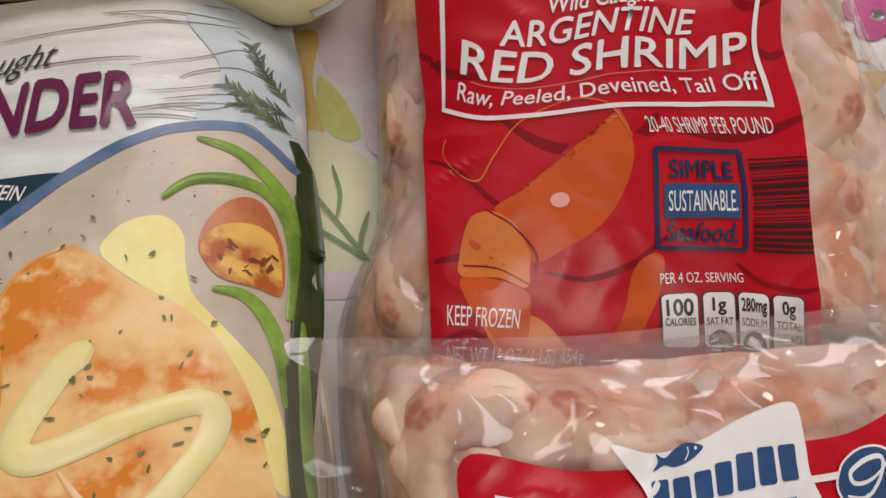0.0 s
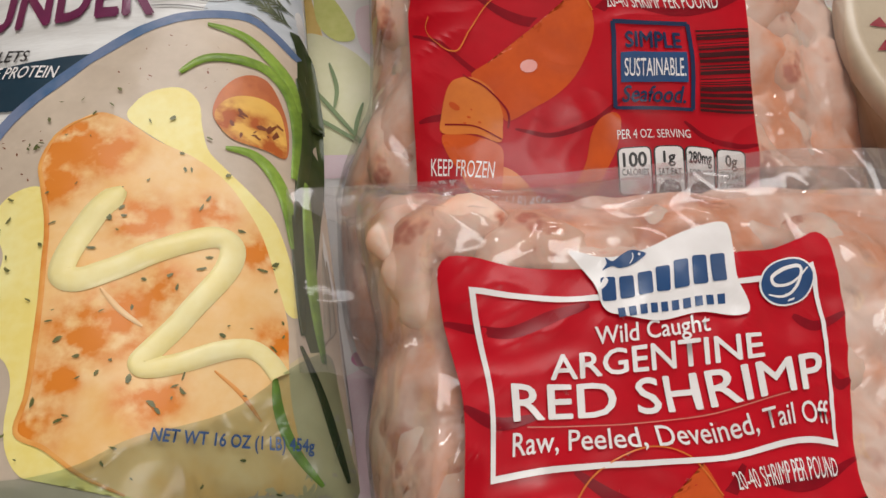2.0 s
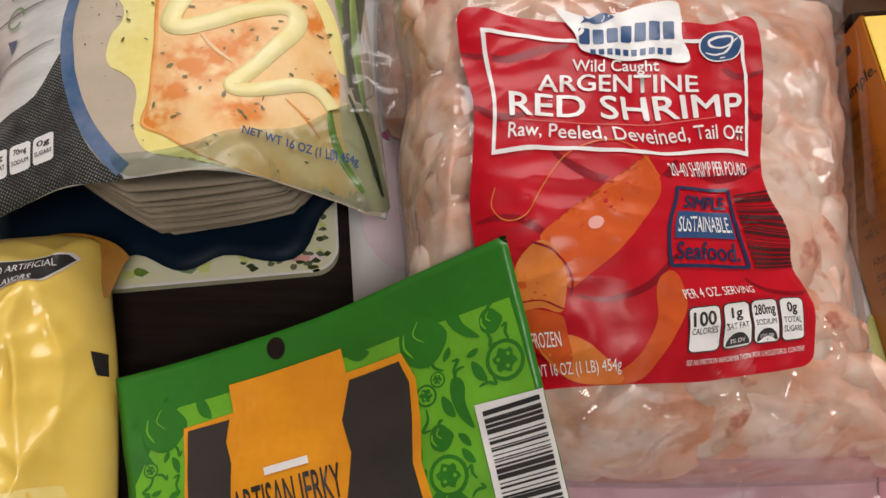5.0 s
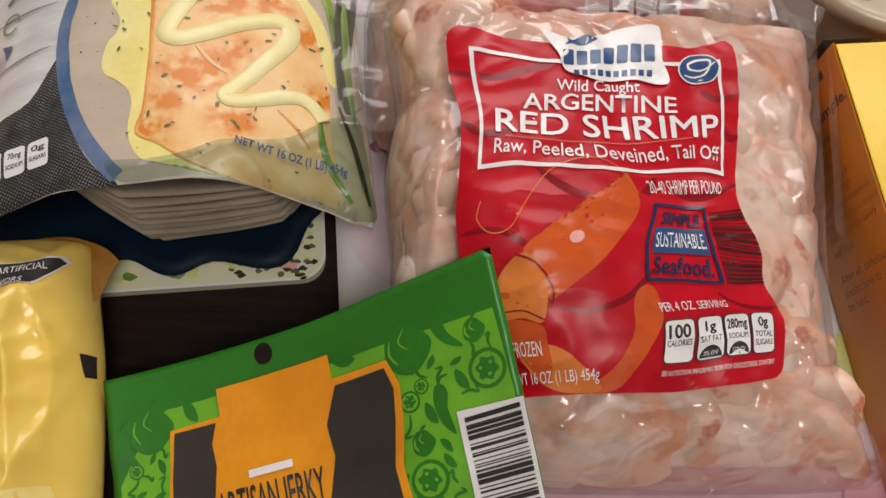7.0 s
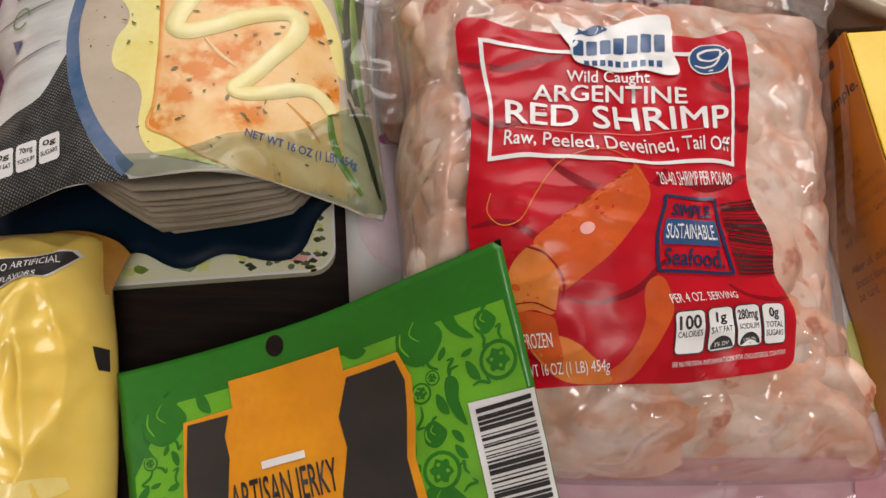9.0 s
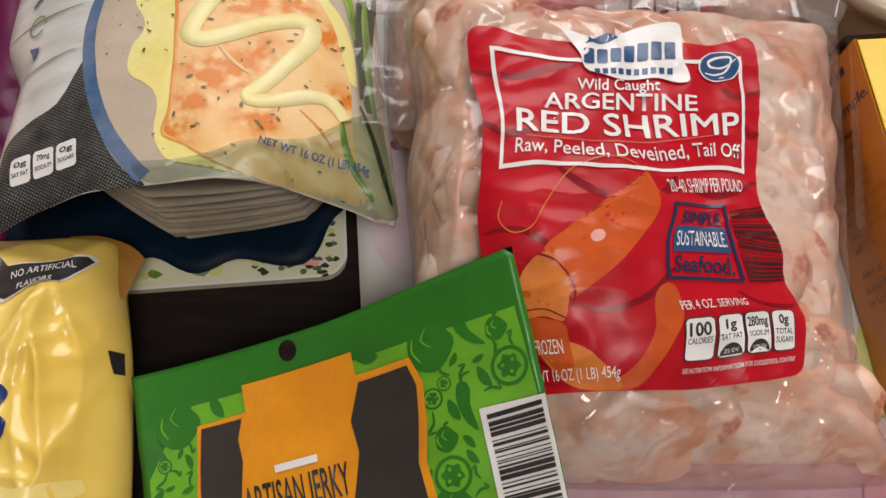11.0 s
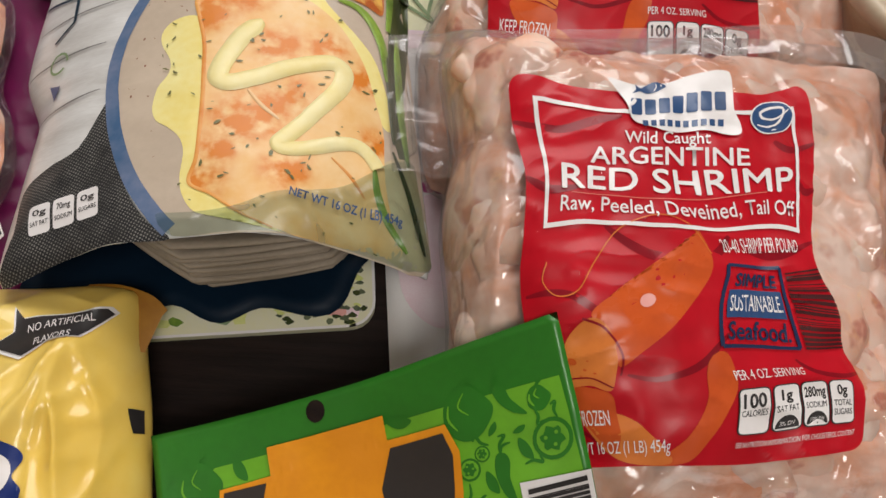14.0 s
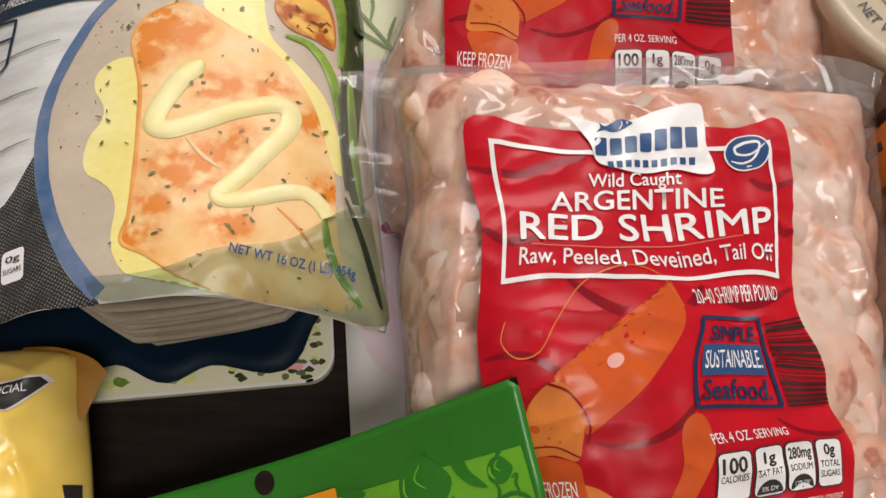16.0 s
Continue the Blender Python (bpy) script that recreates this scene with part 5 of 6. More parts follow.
for pts, w, m in (([(-0.059, 0.0104), (-0.0565, -0.0031), (-0.0506, -0.0164), (-0.0407, -0.0285)], 0.004, M_BEAN), ([(-0.0514, 0.0255), (-0.043, 0.0066), (-0.0365, -0.0125), (-0.0319, -0.0264)], 0.003, M_DKGREEN)):
    part("green_bean", ribbon(smooth_line(pts, False, 8), w, ON, 0.0026, 0.0008, 5, True), m, body_c)
spots = []
while len(spots) < 95:
    x, y = rng.uniform(-0.17, -0.055), rng.uniform(-0.033, 0.138)
    if x + 0.3 * y > -0.152 and x + 0.55 * y < -0.03:
        spots.append((x, y))
for spot in spots:
    part("herb_fleck", scatter_marks([spot], 0.0013, ON, 0.0034, rng), M_HERB, body_c)
tagged(part("pepper_flecks", scatter_marks([(rng.uniform(-0.185, -0.16), rng.uniform(0.0, 0.12)) for _ in range(30)] + [(rng.uniform(-0.14, -0.09), rng.uniform(0.14, 0.17)) for _ in range(16)], 0.0006, ON, 0.0018, rng), M_CHAR, body_c), kind="stuff")
art("tinted_strip", [(-0.0418, 0.0245), (-0.0372, 0.0096), (-0.0328, -0.0106), (-0.0294, -0.0335), (-0.0522, -0.0345), (-0.0691, -0.0352), (-0.0819, -0.0372), (-0.0949, -0.0375), (-0.1195, -0.0391), (-0.1435, -0.0413), (-0.1532, -0.0313), (-0.1433, -0.03), (-0.1304, -0.0287), (-0.1159, -0.0249), (-0.1027, -0.0171), (-0.0897, -0.0115), (-0.076, -0.0052), (-0.0633, 0.0041), (-0.0541, 0.0147)], M_TEAL, 0.0052, 0.006, n=4)


def slanted(p0, p1):
    """Coordinates along a printed line from p0 to p1: distance along it, and downwards from it."""
    d = Vector((p1[0] - p0[0], p1[1] - p0[1])).normalized()
    return lambda u, v, h: ON(p0[0] + d.x * u + d.y * v, p0[1] + d.y * u - d.x * v, h)


part("words_line", words("NET WT 16 OZ (1 LB) 454g", slanted((-0.0948, -0.0120), (-0.044, -0.0120)), 0.0066, (0, 0, 0.0510, 0.0062), 0.02), M_NETBLUE, body_c)
part("words_line", words("FLOUNDER", slanted((-0.2660, 0.2105), (-0.1290, 0.2150)), 0.0016, (0, 0, 0.1370, 0.031), 0.03, -0.22), M_MAGENTA, body_c)
part("words_line", words("Wild Caught", slanted((-0.258, 0.232), (-0.176, 0.240)), 0.0012, (0, 0, 0.082, 0.022), -0.01, 0.35), M_BLACK, body_c)
part("words_line", words("INDIVIDUALLY WRAPPED", slanted((-0.270, 0.1800), (-0.200, 0.1725)), 0.0014, (0, 0, 0.070, 0.0056), 0.012), M_BLACK, body_c)
part("words_line", words("FILLETS", slanted((-0.2081, 0.1687), (-0.1825, 0.1654)), 0.0016, (0, 0, 0.0258, 0.0068), 0.012), M_BLACK, body_c)
part("words_line", words("EXCELLENT SOURCE OF PROTEIN", slanted((-0.268, 0.166), (-0.164, 0.153)), 0.0016, (0, 0, 0.104, 0.0072), 0.01), M_WHITE, body_c)
part("words_line", words("NO PRESERVATIVES", slanted((-0.266, 0.1535), (-0.205, 0.1445)), 0.0016, (0, 0, 0.062, 0.0066), 0.01), M_WHITE, body_c)
for k, (big, small) in enumerate((("0g", "SAT FAT"), ("70mg", "SODIUM"), ("0g", "SUGARS"))):
    at = slanted((-0.2215 + 0.0121 * k, -0.0225 + 0.0032 * k), (-0.2095 + 0.0121 * k, -0.0193 + 0.0032 * k))
    part("tab", sheet(edge_walk(rect(0, 0, 0.011, 0.0165, 0.002), 0.003), at, 0.0022, 0.006), M_WHITE, body_c)
    part("words_line", words(big, at, 0.0026, (0.002, 0.003, 0.009, 0.0075), 0.01), M_BLACK, body_c)
    part("words_line", words(small, at, 0.0026, (0.001, 0.0095, 0.010, 0.012), 0.01), M_BLACK, body_c)
for a, b in (((-0.2386, 0.1306), (-0.266, 0.138)), ((-0.2386, 0.1306), (-0.2329, 0.0969)), ((-0.2329, 0.0969), (-0.2436, 0.0854)), ((-0.2365, 0.117), (-0.264, 0.121))):
    part("badge_line", ribbon(straight(a, b, 6), 0.002, ON, 0.0012), M_NAVY, body_c)
part("mark_ring", ribbon([(-0.236 + 0.006 * math.cos(q), 0.070 + 0.006 * math.sin(q)) for q in [5.6 * i / 20 for i in range(21)]], 0.0014, ON, 0.0012), M_TWIG, body_c)
part("mark_wedge", sheet([(-0.2402, 0.0576), (-0.2312, 0.0551), (-0.2324, 0.0454)], ON, 0.0012, 0.01), M_NETBLUE, body_c)


# ---- green snack pouch leaning on the shrimp bag ----
def on_jerky(s, t, h):
    x, y = -0.159 + 0.185 * s + t * (0.24 + 0.03 * s), -0.121 + 0.05 * s + t * (-0.97 + 0.01 * s)
    c = max(s, 0.0)
    z = 0.037 + 0.065 * c ** 1.8 - 0.3 * t * c - 0.10 * t * (1 - c) + 0.010 * math.sin(math.pi * min(1, max(0, s))) * math.sin(math.pi * min(1, max(0, (t - 0.03) / 0.19)))
    z += 0.0009 * noise.noise(Vector((s * 9, t * 40, 2))) * min(1.0, t * 40)
    z += 0.0006 * math.sin(230 * t + 1.5 * noise.noise(Vector((s * 5, t * 12, 7)))) * min(1.0, max(0.0, (t - 0.025) / 0.02))
    w = min(1.0, max(0.0, (s - 0.5) / 0.36))
    z += 0.0090 * w * w * (3 - 2 * w) * (1 - 0.6 * min(1.0, max(0.0, (t - 0.05) / 0.06)))
    n = Vector((-0.33, 0.05, 0.94))
    return Vector((x, y, z)) + n * h


JH = 0.225
jerky = thing("snack_pouch", (-0.04, -0.2, 0.01), "flat green and amber snack pouch leaning on a shrimp bag", "food bag")
bm = bmesh.new()
g = {}
for side, hh in ((0, 0.0), (1, -0.004)):
    for i in range(61):
        for j in range(61):
            s, t = i / 60, JH * j / 60
            if side == 1 and (i in (0, 60) or j in (0, 60)):
                g[side, i, j] = g[0, i, j]
            else:
                g[side, i, j] = bm.verts.new(on_jerky(s, t, hh))
for side in (0, 1):
    for i in range(60):
        for j in range(60):
            q = [g[side, i, j], g[side, i + 1, j], g[side, i + 1, j + 1], g[side, i, j + 1]]
            if len(set(q)) == 4:
                bm.faces.new(q)
bmesh.ops.remove_doubles(bm, verts=bm.verts, dist=1e-6)
body_j = part("body", bm, M_GREEN, jerky, "matt dark green foil")


def jart(name, pts, material, layer, cut=0.02, smooth=0, parent=None):
    if smooth:
        pts = [tuple(p) for p in smooth_line(pts, True, smooth)]
    # even out the two directions before cutting
    wide = [(p[0] * 0.2, p[1]) for p in pts]
    return part(name, sheet(wide, lambda u, v, h: on_jerky(u / 0.2, v, h), layer, cut * 0.4), material, parent or body_j)


jart("lime_field", edge_walk([(0.02, 0.052), (0.10, 0.028), (0.15, 0.0215), (0.30, 0.021), (0.667, 0.0225), (0.977, 0.0245), (0.985, 0.07), (0.985, 0.215), (0.02, 0.215)], 0.05), M_LIME, 0.0005)
rng = random.Random(4)


def tomato_print(s, t, r):
    ring = [(s + r * 5 * math.cos(q), t + r * math.sin(q)) for q in [math.tau * i / 20 for i in range(20)]]
    jart("tomato_slice", ring, M_GREEN, 0.0008)
    jart("tomato_flesh", [(s + (a - s) * 0.80, t + (b - t) * 0.80) for a, b in ring], M_LIME, 0.0010)
    jart("tomato_core", [(s + (a - s) * 0.56 * (1 + 0.18 * math.sin(1.9 * i)), t + (b - t) * 0.56 * (1 + 0.18 * math.sin(1.9 * i))) for i, (a, b) in enumerate(ring)], M_GREEN, 0.0013)
    for m in range(3):
        q = math.tau * m / 3 + 0.4 + 30 * s
        jart("seed_pocket", [(s + 5 * r * (0.33 * math.cos(q) + 0.10 * math.cos(a)), t + r * (0.33 * math.sin(q) + 0.10 * math.sin(a))) for a in [math.tau * i / 7 for i in range(7)]], M_LIME, 0.0016)


def stroke(line, width, material, layer):
    part("swirl", ribbon(smooth_line(line, False, 6), width, lambda u, v, h: on_jerky(u / 0.2, v, h), layer, taper=True), material, body_j)


def chilli_print(s, t, r, turn):
    spin = lambda u, v: (s + 5 * r * (math.cos(turn) * u - math.sin(turn) * v), t + r * (math.sin(turn) * u + math.cos(turn) * v))
    jart("chilli_shape", [spin(u, v) for u, v in ((-0.95, 0.30), (-0.5, 0.42), (0.1, 0.34), (0.7, 0.05), (1.1, -0.42), (0.55, -0.30), (0.0, -0.16), (-0.6, -0.22), (-0.95, -0.05))], M_GREEN, 0.0008, smooth=4)
    stroke([(a * 0.2, b) for a, b in (spin(-0.95, 0.12), spin(-1.25, 0.05), spin(-1.35, -0.3))], 0.0012, M_GREEN, 0.0009)


def bell_print(s, t, r):
    jart("bell_pepper_shape", [(s + 5 * r * math.cos(q) * (1 + 0.10 * math.sin(3 * q + 1)), t + r * 0.95 * math.sin(q) * (1 - 0.12 * math.cos(2 * q))) for q in [math.tau * i / 10 for i in range(10)]], M_GREEN, 0.0008, smooth=3)
    u = s * 0.2
    stroke([(u - r * 0.62, t - r * 0.45), (u - r * 0.72, t + r * 0.05), (u - r * 0.45, t + r * 0.55)], 0.0010, M_LIME, 0.0012)
    stroke([(u + r * 0.05, t - r * 0.75), (u - r * 0.25, t - r * 0.3), (u + r * 0.1, t + r * 0.1)], 0.0007, M_LIME, 0.0012)
    stroke([(u, t - r * 0.85), (u + r * 0.15, t - r * 1.15), (u + r * 0.5, t - r * 1.3)], 0.0014, M_GREEN, 0.0009)


def leaf_print(s, t, r, turn):
    spin = lambda u, v: (s + 5 * r * (math.cos(turn) * u - math.sin(turn) * v), t + r * (math.sin(turn) * u + math.cos(turn) * v))
    jart("leaf_shape", [spin(u, v) for u, v in ((-1.1, 0.0), (-0.3, 0.45), (0.5, 0.42), (1.1, -0.15), (0.4, -0.42), (-0.4, -0.4))], M_GREEN, 0.0008, smooth=4)


used = [(0.938, 0.0479, 0.0084, 0, 0), (0.762, 0.0861, 0.0088, 0, 0), (0.754, 0.0515, 0.0048, 0, 0), (0.787, 0.0465, 0.0034, 0, 0), (0.062, 0.0472, 0.0036, 0, 0), (0.771, 0.0284, 0.0112, 2, 0), (0.106, 0.029, 0.0112, 2, 0), (0.926, 0.0308, 0.005, 2, 0), (0.748, 0.102, 0.011, 2, 0), (0.764, 0.0702, 0.0054, 2, 0), (0.863, 0.028, 0.0088, 1, 1.2), (0.826, 0.0585, 0.0104, 1, 1.7), (0.045, 0.0364, 0.0104, 1, 1.4), (0.878, 0.049, 0.0048, 3, 1.2), (0.795, 0.0589, 0.0048, 3, 1.3), (0.703, 0.0702, 0.0064, 3, 1.5), (0.212, 0.0248, 0.006, 3, 1.2), (0.617, 0.0231, 0.0056, 3, 0.3)]
for s, t, r, kind, turn in used:
    if kind == 0:
        tomato_print(s, t, r)
    elif kind == 1:
        chilli_print(s, t, r, turn)
    elif kind == 2:
        bell_print(s, t, r)
    else:
        leaf_print(s, t, r, turn)
for k in range(2500):
    s, t, r = rng.choice((rng.uniform(0.03, 0.14), rng.uniform(0.70, 0.97))), rng.uniform(0.032, 0.20), rng.uniform(0.0022, 0.006)
    if s > 0.83 and t > 0.056 or any(math.hypot((s - a) * 0.2, t - b) < 0.86 * (r + c) for a, b, c, _, _ in used):
        continue
    used.append((s, t, r, 3, 0))
    if r > 0.0045:
        (tomato_print, bell_print)[k % 2](s, t, r * 0.9)
    elif k % 2:
        leaf_print(s, t, r, rng.uniform(0, 6.3))
    else:
        a, u = rng.uniform(0, 6.3), s * 0.2
        stroke([(u + r * 1.3 * math.cos(a), t + r * 1.3 * math.sin(a)), (u + r * 0.4 * math.cos(a + 1), t + r * 0.4 * math.sin(a + 1)), (u - r * 0.9 * math.cos(a), t - r * 0.9 * math.sin(a)), (u - r * math.cos(a - 0.9), t - r * math.sin(a - 0.9))], 0.0014, M_GREEN, 0.0008)
jart("amber_panel", edge_walk([(0.290, 0.0185), (0.585, 0.0185), (0.585, 0.21), (0.290, 0.21)], 0.03), M_JORANGE, 0.0024)
jart("amber_shoulder", edge_walk([(0.580, 0.0295), (0.722, 0.0305), (0.742, 0.043), (0.732, 0.060), (0.712, 0.078), (0.720, 0.10), (0.72, 0.21), (0.580, 0.21)], 0.03), M_JORANGE, 0.0022)
jart("amber_shoulder", edge_walk([(0.160, 0.0325), (0.294, 0.0315), (0.294, 0.21), (0.12, 0.21), (0.12, 0.10), (0.150, 0.05)], 0.03), M_JORANGE, 0.0022)
jart("umber_panel", edge_walk([(0.172, 0.0345), (0.279, 0.0345), (0.262, 0.044), (0.268, 0.055), (0.248, 0.075), (0.25, 0.2), (0.135, 0.2), (0.148, 0.075), (0.158, 0.052)], 0.04), M_UMBER, 0.0030)
jart("umber_panel", edge_walk([(0.590, 0.0335), (0.714, 0.034), (0.727, 0.044), (0.716, 0.058), (0.694, 0.077), (0.70, 0.1), (0.70, 0.2), (0.53, 0.2), (0.528, 0.085), (0.560, 0.065), (0.553, 0.05)], 0.04), M_UMBER, 0.0030)
JM = lambda u, v, h: on_jerky(u, v, h)
part("maker_bar", sheet(rect(0.345 * 0.2, 0.0605, 0.455 * 0.2, 0.0640), lambda u, v, h: on_jerky(u / 0.2, v, h), 0.0030, 0.02), M_WHITE, body_j)
part("words_line", words("ARTISAN JERKY", JM, 0.0032, (0.258, 0.0675, 0.524, 0.087), 0.012), M_BLACK, body_j)
bc = jart("barcode_panel", edge_walk([(0.852, 0.0620), (1.0, 0.0635), (0.998, 0.19), (0.85, 0.19)], 0.05), M_WHITE, 0.0018)
t = 0.0665
while t < 0.13:
    w = rng.choice((0.0005, 0.0009, 0.0014, 0.002))
    part("bar", ribbon(straight((0.866 * 0.2, t), (0.99 * 0.2, t), 6), w, lambda u, v, h: on_jerky(u / 0.2, v, h), 0.0022), M_BLACK, bc)
    t += w + rng.choice((0.0005, 0.0008, 0.0012))
part("hang_hole", blob([(0.421 * 0.2 + 0.0048 * math.cos(q), 0.0075 + 0.0052 * math.sin(q)) for q in [math.tau * i / 20 for i in range(20)]], lambda u, v, h: on_jerky(u / 0.2, v, h), 0.0005, 2), M_TABLE, body_j, "punched round hang hole")

# ---- yellow snack bag ----
BAG_E = Pillow((-0.255, -0.17), [(-0.34, -0.055, 0.03), (-0.261, -0.052, 0.035), (-0.228, -0.050, 0.036), (-0.198, -0.047, 0.036), (-0.178, -0.050, 0.036), (-0.170, -0.082, 0.03), (-0.163, -0.112, 0.028),
                                 (-0.153, -0.178, 0.025), (-0.15, -0.30, 0.012), (-0.25, -0.31, 0.012), (-0.36, -0.30, 0.012), (-0.36, -0.15, 0.025)], (0.075, 0, -0.05, 0, 0, 0), 3.0, 0.5, (0.0045, 19.0), 31.0, 0.003, (-0.203, -0.086, 11, 0.012, 0.07),
               creases=((-0.196, -0.086, -0.212, -0.135, 0.01, 0.006), (-0.193, -0.085, -0.199, -0.129, 0.007, 0.005), (-0.189, -0.086, -0.174, -0.117, 0.008, 0.005), (-0.183, -0.090, -0.168, -0.095, 0.006, 0.004), (-0.213, -0.098, -0.223, -0.114, 0.007, 0.005), (-0.174, -0.117, -0.171, -0.160, 0.004, 0.004), (-0.170, -0.084, -0.173, -0.114, 0.007, 0.006), (-0.239, -0.075, -0.216, -0.054, 0.006, 0.004), (-0.214, -0.055, -0.191, -0.062, 0.005, 0.003), (-0.179, -0.050, -0.171, -0.084, 0.006, 0.004), (-0.189, -0.120, -0.172, -0.117, 0.004, 0.006), (-0.198, -0.151, -0.176, -0.167, 0.004, 0.008), (-0.172, -0.056, -0.188, -0.083, 0.005, 0.006), (-0.182, -0.136, -0.173, -0.134, 0.003, 0.004)) + ((-0.165, -0.115, -0.185, -0.2, 0.004, 0.004), (-0.2, -0.13, -0.175, -0.21, 0.003, 0.004), (-0.215, -0.17, -0.18, -0.175, 0.003, 0.003), (-0.172, -0.09, -0.2, -0.12, 0.004, 0.004), (-0.24, -0.19, -0.2, -0.215, 0.003, 0.005)))
chips = thing("yellow_snack_bag", (-0.255, -0.17, 0.003), "crinkled glossy yellow snack bag with pinched corner on the table", "food bag")
body_e = part("body", pillow_mesh(BAG_E, 260, 90), M_YELLOW, chips)
# Darker amber paints the shade on this fold of the yellow bag.
part("pinched_corner", fin([[(-0.205, -0.046, 0.037), (-0.188, -0.046, 0.039), (-0.172, -0.050, 0.037), (-0.163, -0.057, 0.035)], [(-0.203, -0.060, 0.052), (-0.190, -0.060, 0.050), (-0.178, -0.060, 0.041), (-0.165, -0.061, 0.036)],
                            [(-0.196, -0.074, 0.055), (-0.186, -0.079, 0.052), (-0.177, -0.081, 0.044), (-0.170, -0.080, 0.036)]], 0, lambda p: 0), mat("shaded_yellow_foil", (0.30, 0.12, 0.01), (0.44, 0.21, 0.02), 30, 0.55, 0.0005, 200, 0.0), chips, "folded corner with its shade painted amber")
OE = on(BAG_E)
rib = [(-0.2245, -0.068), (-0.219, -0.073), (-0.20, -0.069), (-0.184, -0.064), (-0.181, -0.066), (-0.190, -0.081), (-0.202, -0.084), (-0.211, -0.093), (-0.2275, -0.089), (-0.221, -0.080)]
part("ribbon_rim", sheet([((x + 0.203) * 1.06 - 0.203, (y + 0.078) * 1.12 - 0.078) for x, y in edge_walk(rib, 0.004)], OE, 0.0016, 0.0025), M_WHITE, body_e)
rb_ob = part("ribbon_label", sheet(edge_walk(rib, 0.004), OE, 0.0026, 0.0025), M_BLACK, body_e, "black ribbon label")
def slant_e(p0, p1):
    d = Vector((p1[0] - p0[0], p1[1] - p0[1])).normalized()
    return lambda u, v, h: OE(p0[0] + d.x * u + d.y * v, p0[1] + d.y * u - d.x * v, h)
part("words_line", words("NO ARTIFICIAL", slant_e((-0.2155, -0.0765), (-0.186, -0.0665)), 0.0036, (0, 0, 0.029, 0.0045), 0.0), M_WHITE, rb_ob)
part("words_line", words("FLAVORS", slant_e((-0.209, -0.0835), (-0.192, -0.0775)), 0.0036, (0, 0, 0.016, 0.0038), 0.0), M_WHITE, rb_ob)
mark = smooth_line([(-0.235, -0.131), (-0.220, -0.129), (-0.206, -0.132), (-0.200, -0.137), (-0.202, -0.145), (-0.196, -0.151), (-0.198, -0.159), (-0.206, -0.161), (-0.222, -0.157), (-0.24, -0.152)], True, 6)
part("maker_mark", sheet([tuple(p) for p in mark], OE, 0.0012, 0.006), M_ROYAL, body_e, "royal blue mark with white centre")
part("mark_core", ribbon(smooth_line([(-0.236, -0.140), (-0.222, -0.136), (-0.208, -0.140), (-0.206, -0.149), (-0.214, -0.153), (-0.23, -0.150)], False, 8), 0.006, OE, 0.0020, taper=True), M_WHITE, body_e)
part("side_mark", sheet(edge_walk([(-0.1685, -0.110), (-0.1645, -0.109), (-0.1625, -0.120), (-0.165, -0.121)], 0.003), OE, 0.0016, 0.004), M_BLACK, body_e)
for pts in ([(-0.26, -0.20), (-0.225, -0.175), (-0.19, -0.185), (-0.165, -0.175)], [(-0.25, -0.225), (-0.215, -0.20), (-0.18, -0.21)]):
    part("pale_wave", ribbon(smooth_line(pts, False, 8), 0.014, OE, 0.0008, across=4, taper=True), mat("pale_yellow_print", (0.86, 0.68, 0.24), (0.82, 0.60, 0.16), 30, 0.3, coat=0.3), body_e)

# ---- carton lying beside the shrimp bag ----
carton = thing("yellow_carton", (0.30, 0.0, 0), "orange and yellow cardboard carton lying flat", "box")
d = Vector((0.108, -1, 0)).normalized()
side = Vector((-d.y, d.x, 0))
c0 = Vector((0.2225, 0.0765, 0))
LEN, WID, HGT = 0.26, 0.16, 0.07
def quad_panel(a, u, v, thick, nrm):
    bm = bmesh.new()
    bmesh.ops.create_cube(bm, size=1)
    for w in bm.verts:
        w.co = a + u * (w.co.x + 0.5) + v * (w.co.y + 0.5) + nrm * thick * (w.co.z - 0.5)
    bmesh.ops.bevel(bm, geom=bm.edges[:], offset=0.0006, segments=2, affect="EDGES", profile=0.5)
    return bm
up = Vector((0, 0, 1))
left = part("side_panel", quad_panel(c0 + up * 0.002, d * LEN, up * (HGT - 0.002), 0.0012, side), M_BOXORANGE, carton, "orange printed side panel")
part("top_panel", quad_panel(c0 + up * HGT + side * 0.0008, d * LEN, side * (WID - 0.0008), 0.0012, up), M_BOXYELLOW, carton, "bright yellow top panel")
part("end_panel", quad_panel(c0 + up * 0.002 + side * 0.001, side * (WID - 0.002), up * (HGT - 0.004), 0.0012, d), M_BOXORANGE, carton)
part("end_panel", quad_panel(c0 + d * LEN + up * 0.002 + side * 0.001, side * (WID - 0.002), up * (HGT - 0.004), 0.0012, d), M_BOXORANGE, carton)
part("side_panel", quad_panel(c0 + side * WID + up * 0.002, d * LEN, up * (HGT - 0.002), 0.0012, side), M_BOXORANGE, carton)
part("dark_flap", quad_panel(c0 - d * 0.006 + up * 0.045 - side * 0.002, side * 0.03, up * 0.02, 0.001, d), M_BLACK, carton, "black end flap")
def on_side(u, v, h):
    p = c0 + d * u + up * (HGT - v) - side * (0.0008 + h)
    return p
part("name_tag", sheet(rect(0.004, 0.012, 0.014, 0.04, 0.002), on_side, 0.0003, 0.05), M_TUBLID, left, "cream name tag")
part("tag_bar", sheet(rect(0.0065, 0.016, 0.0115, 0.034), on_side, 0.0006, 0.05), M_BLACK, left)
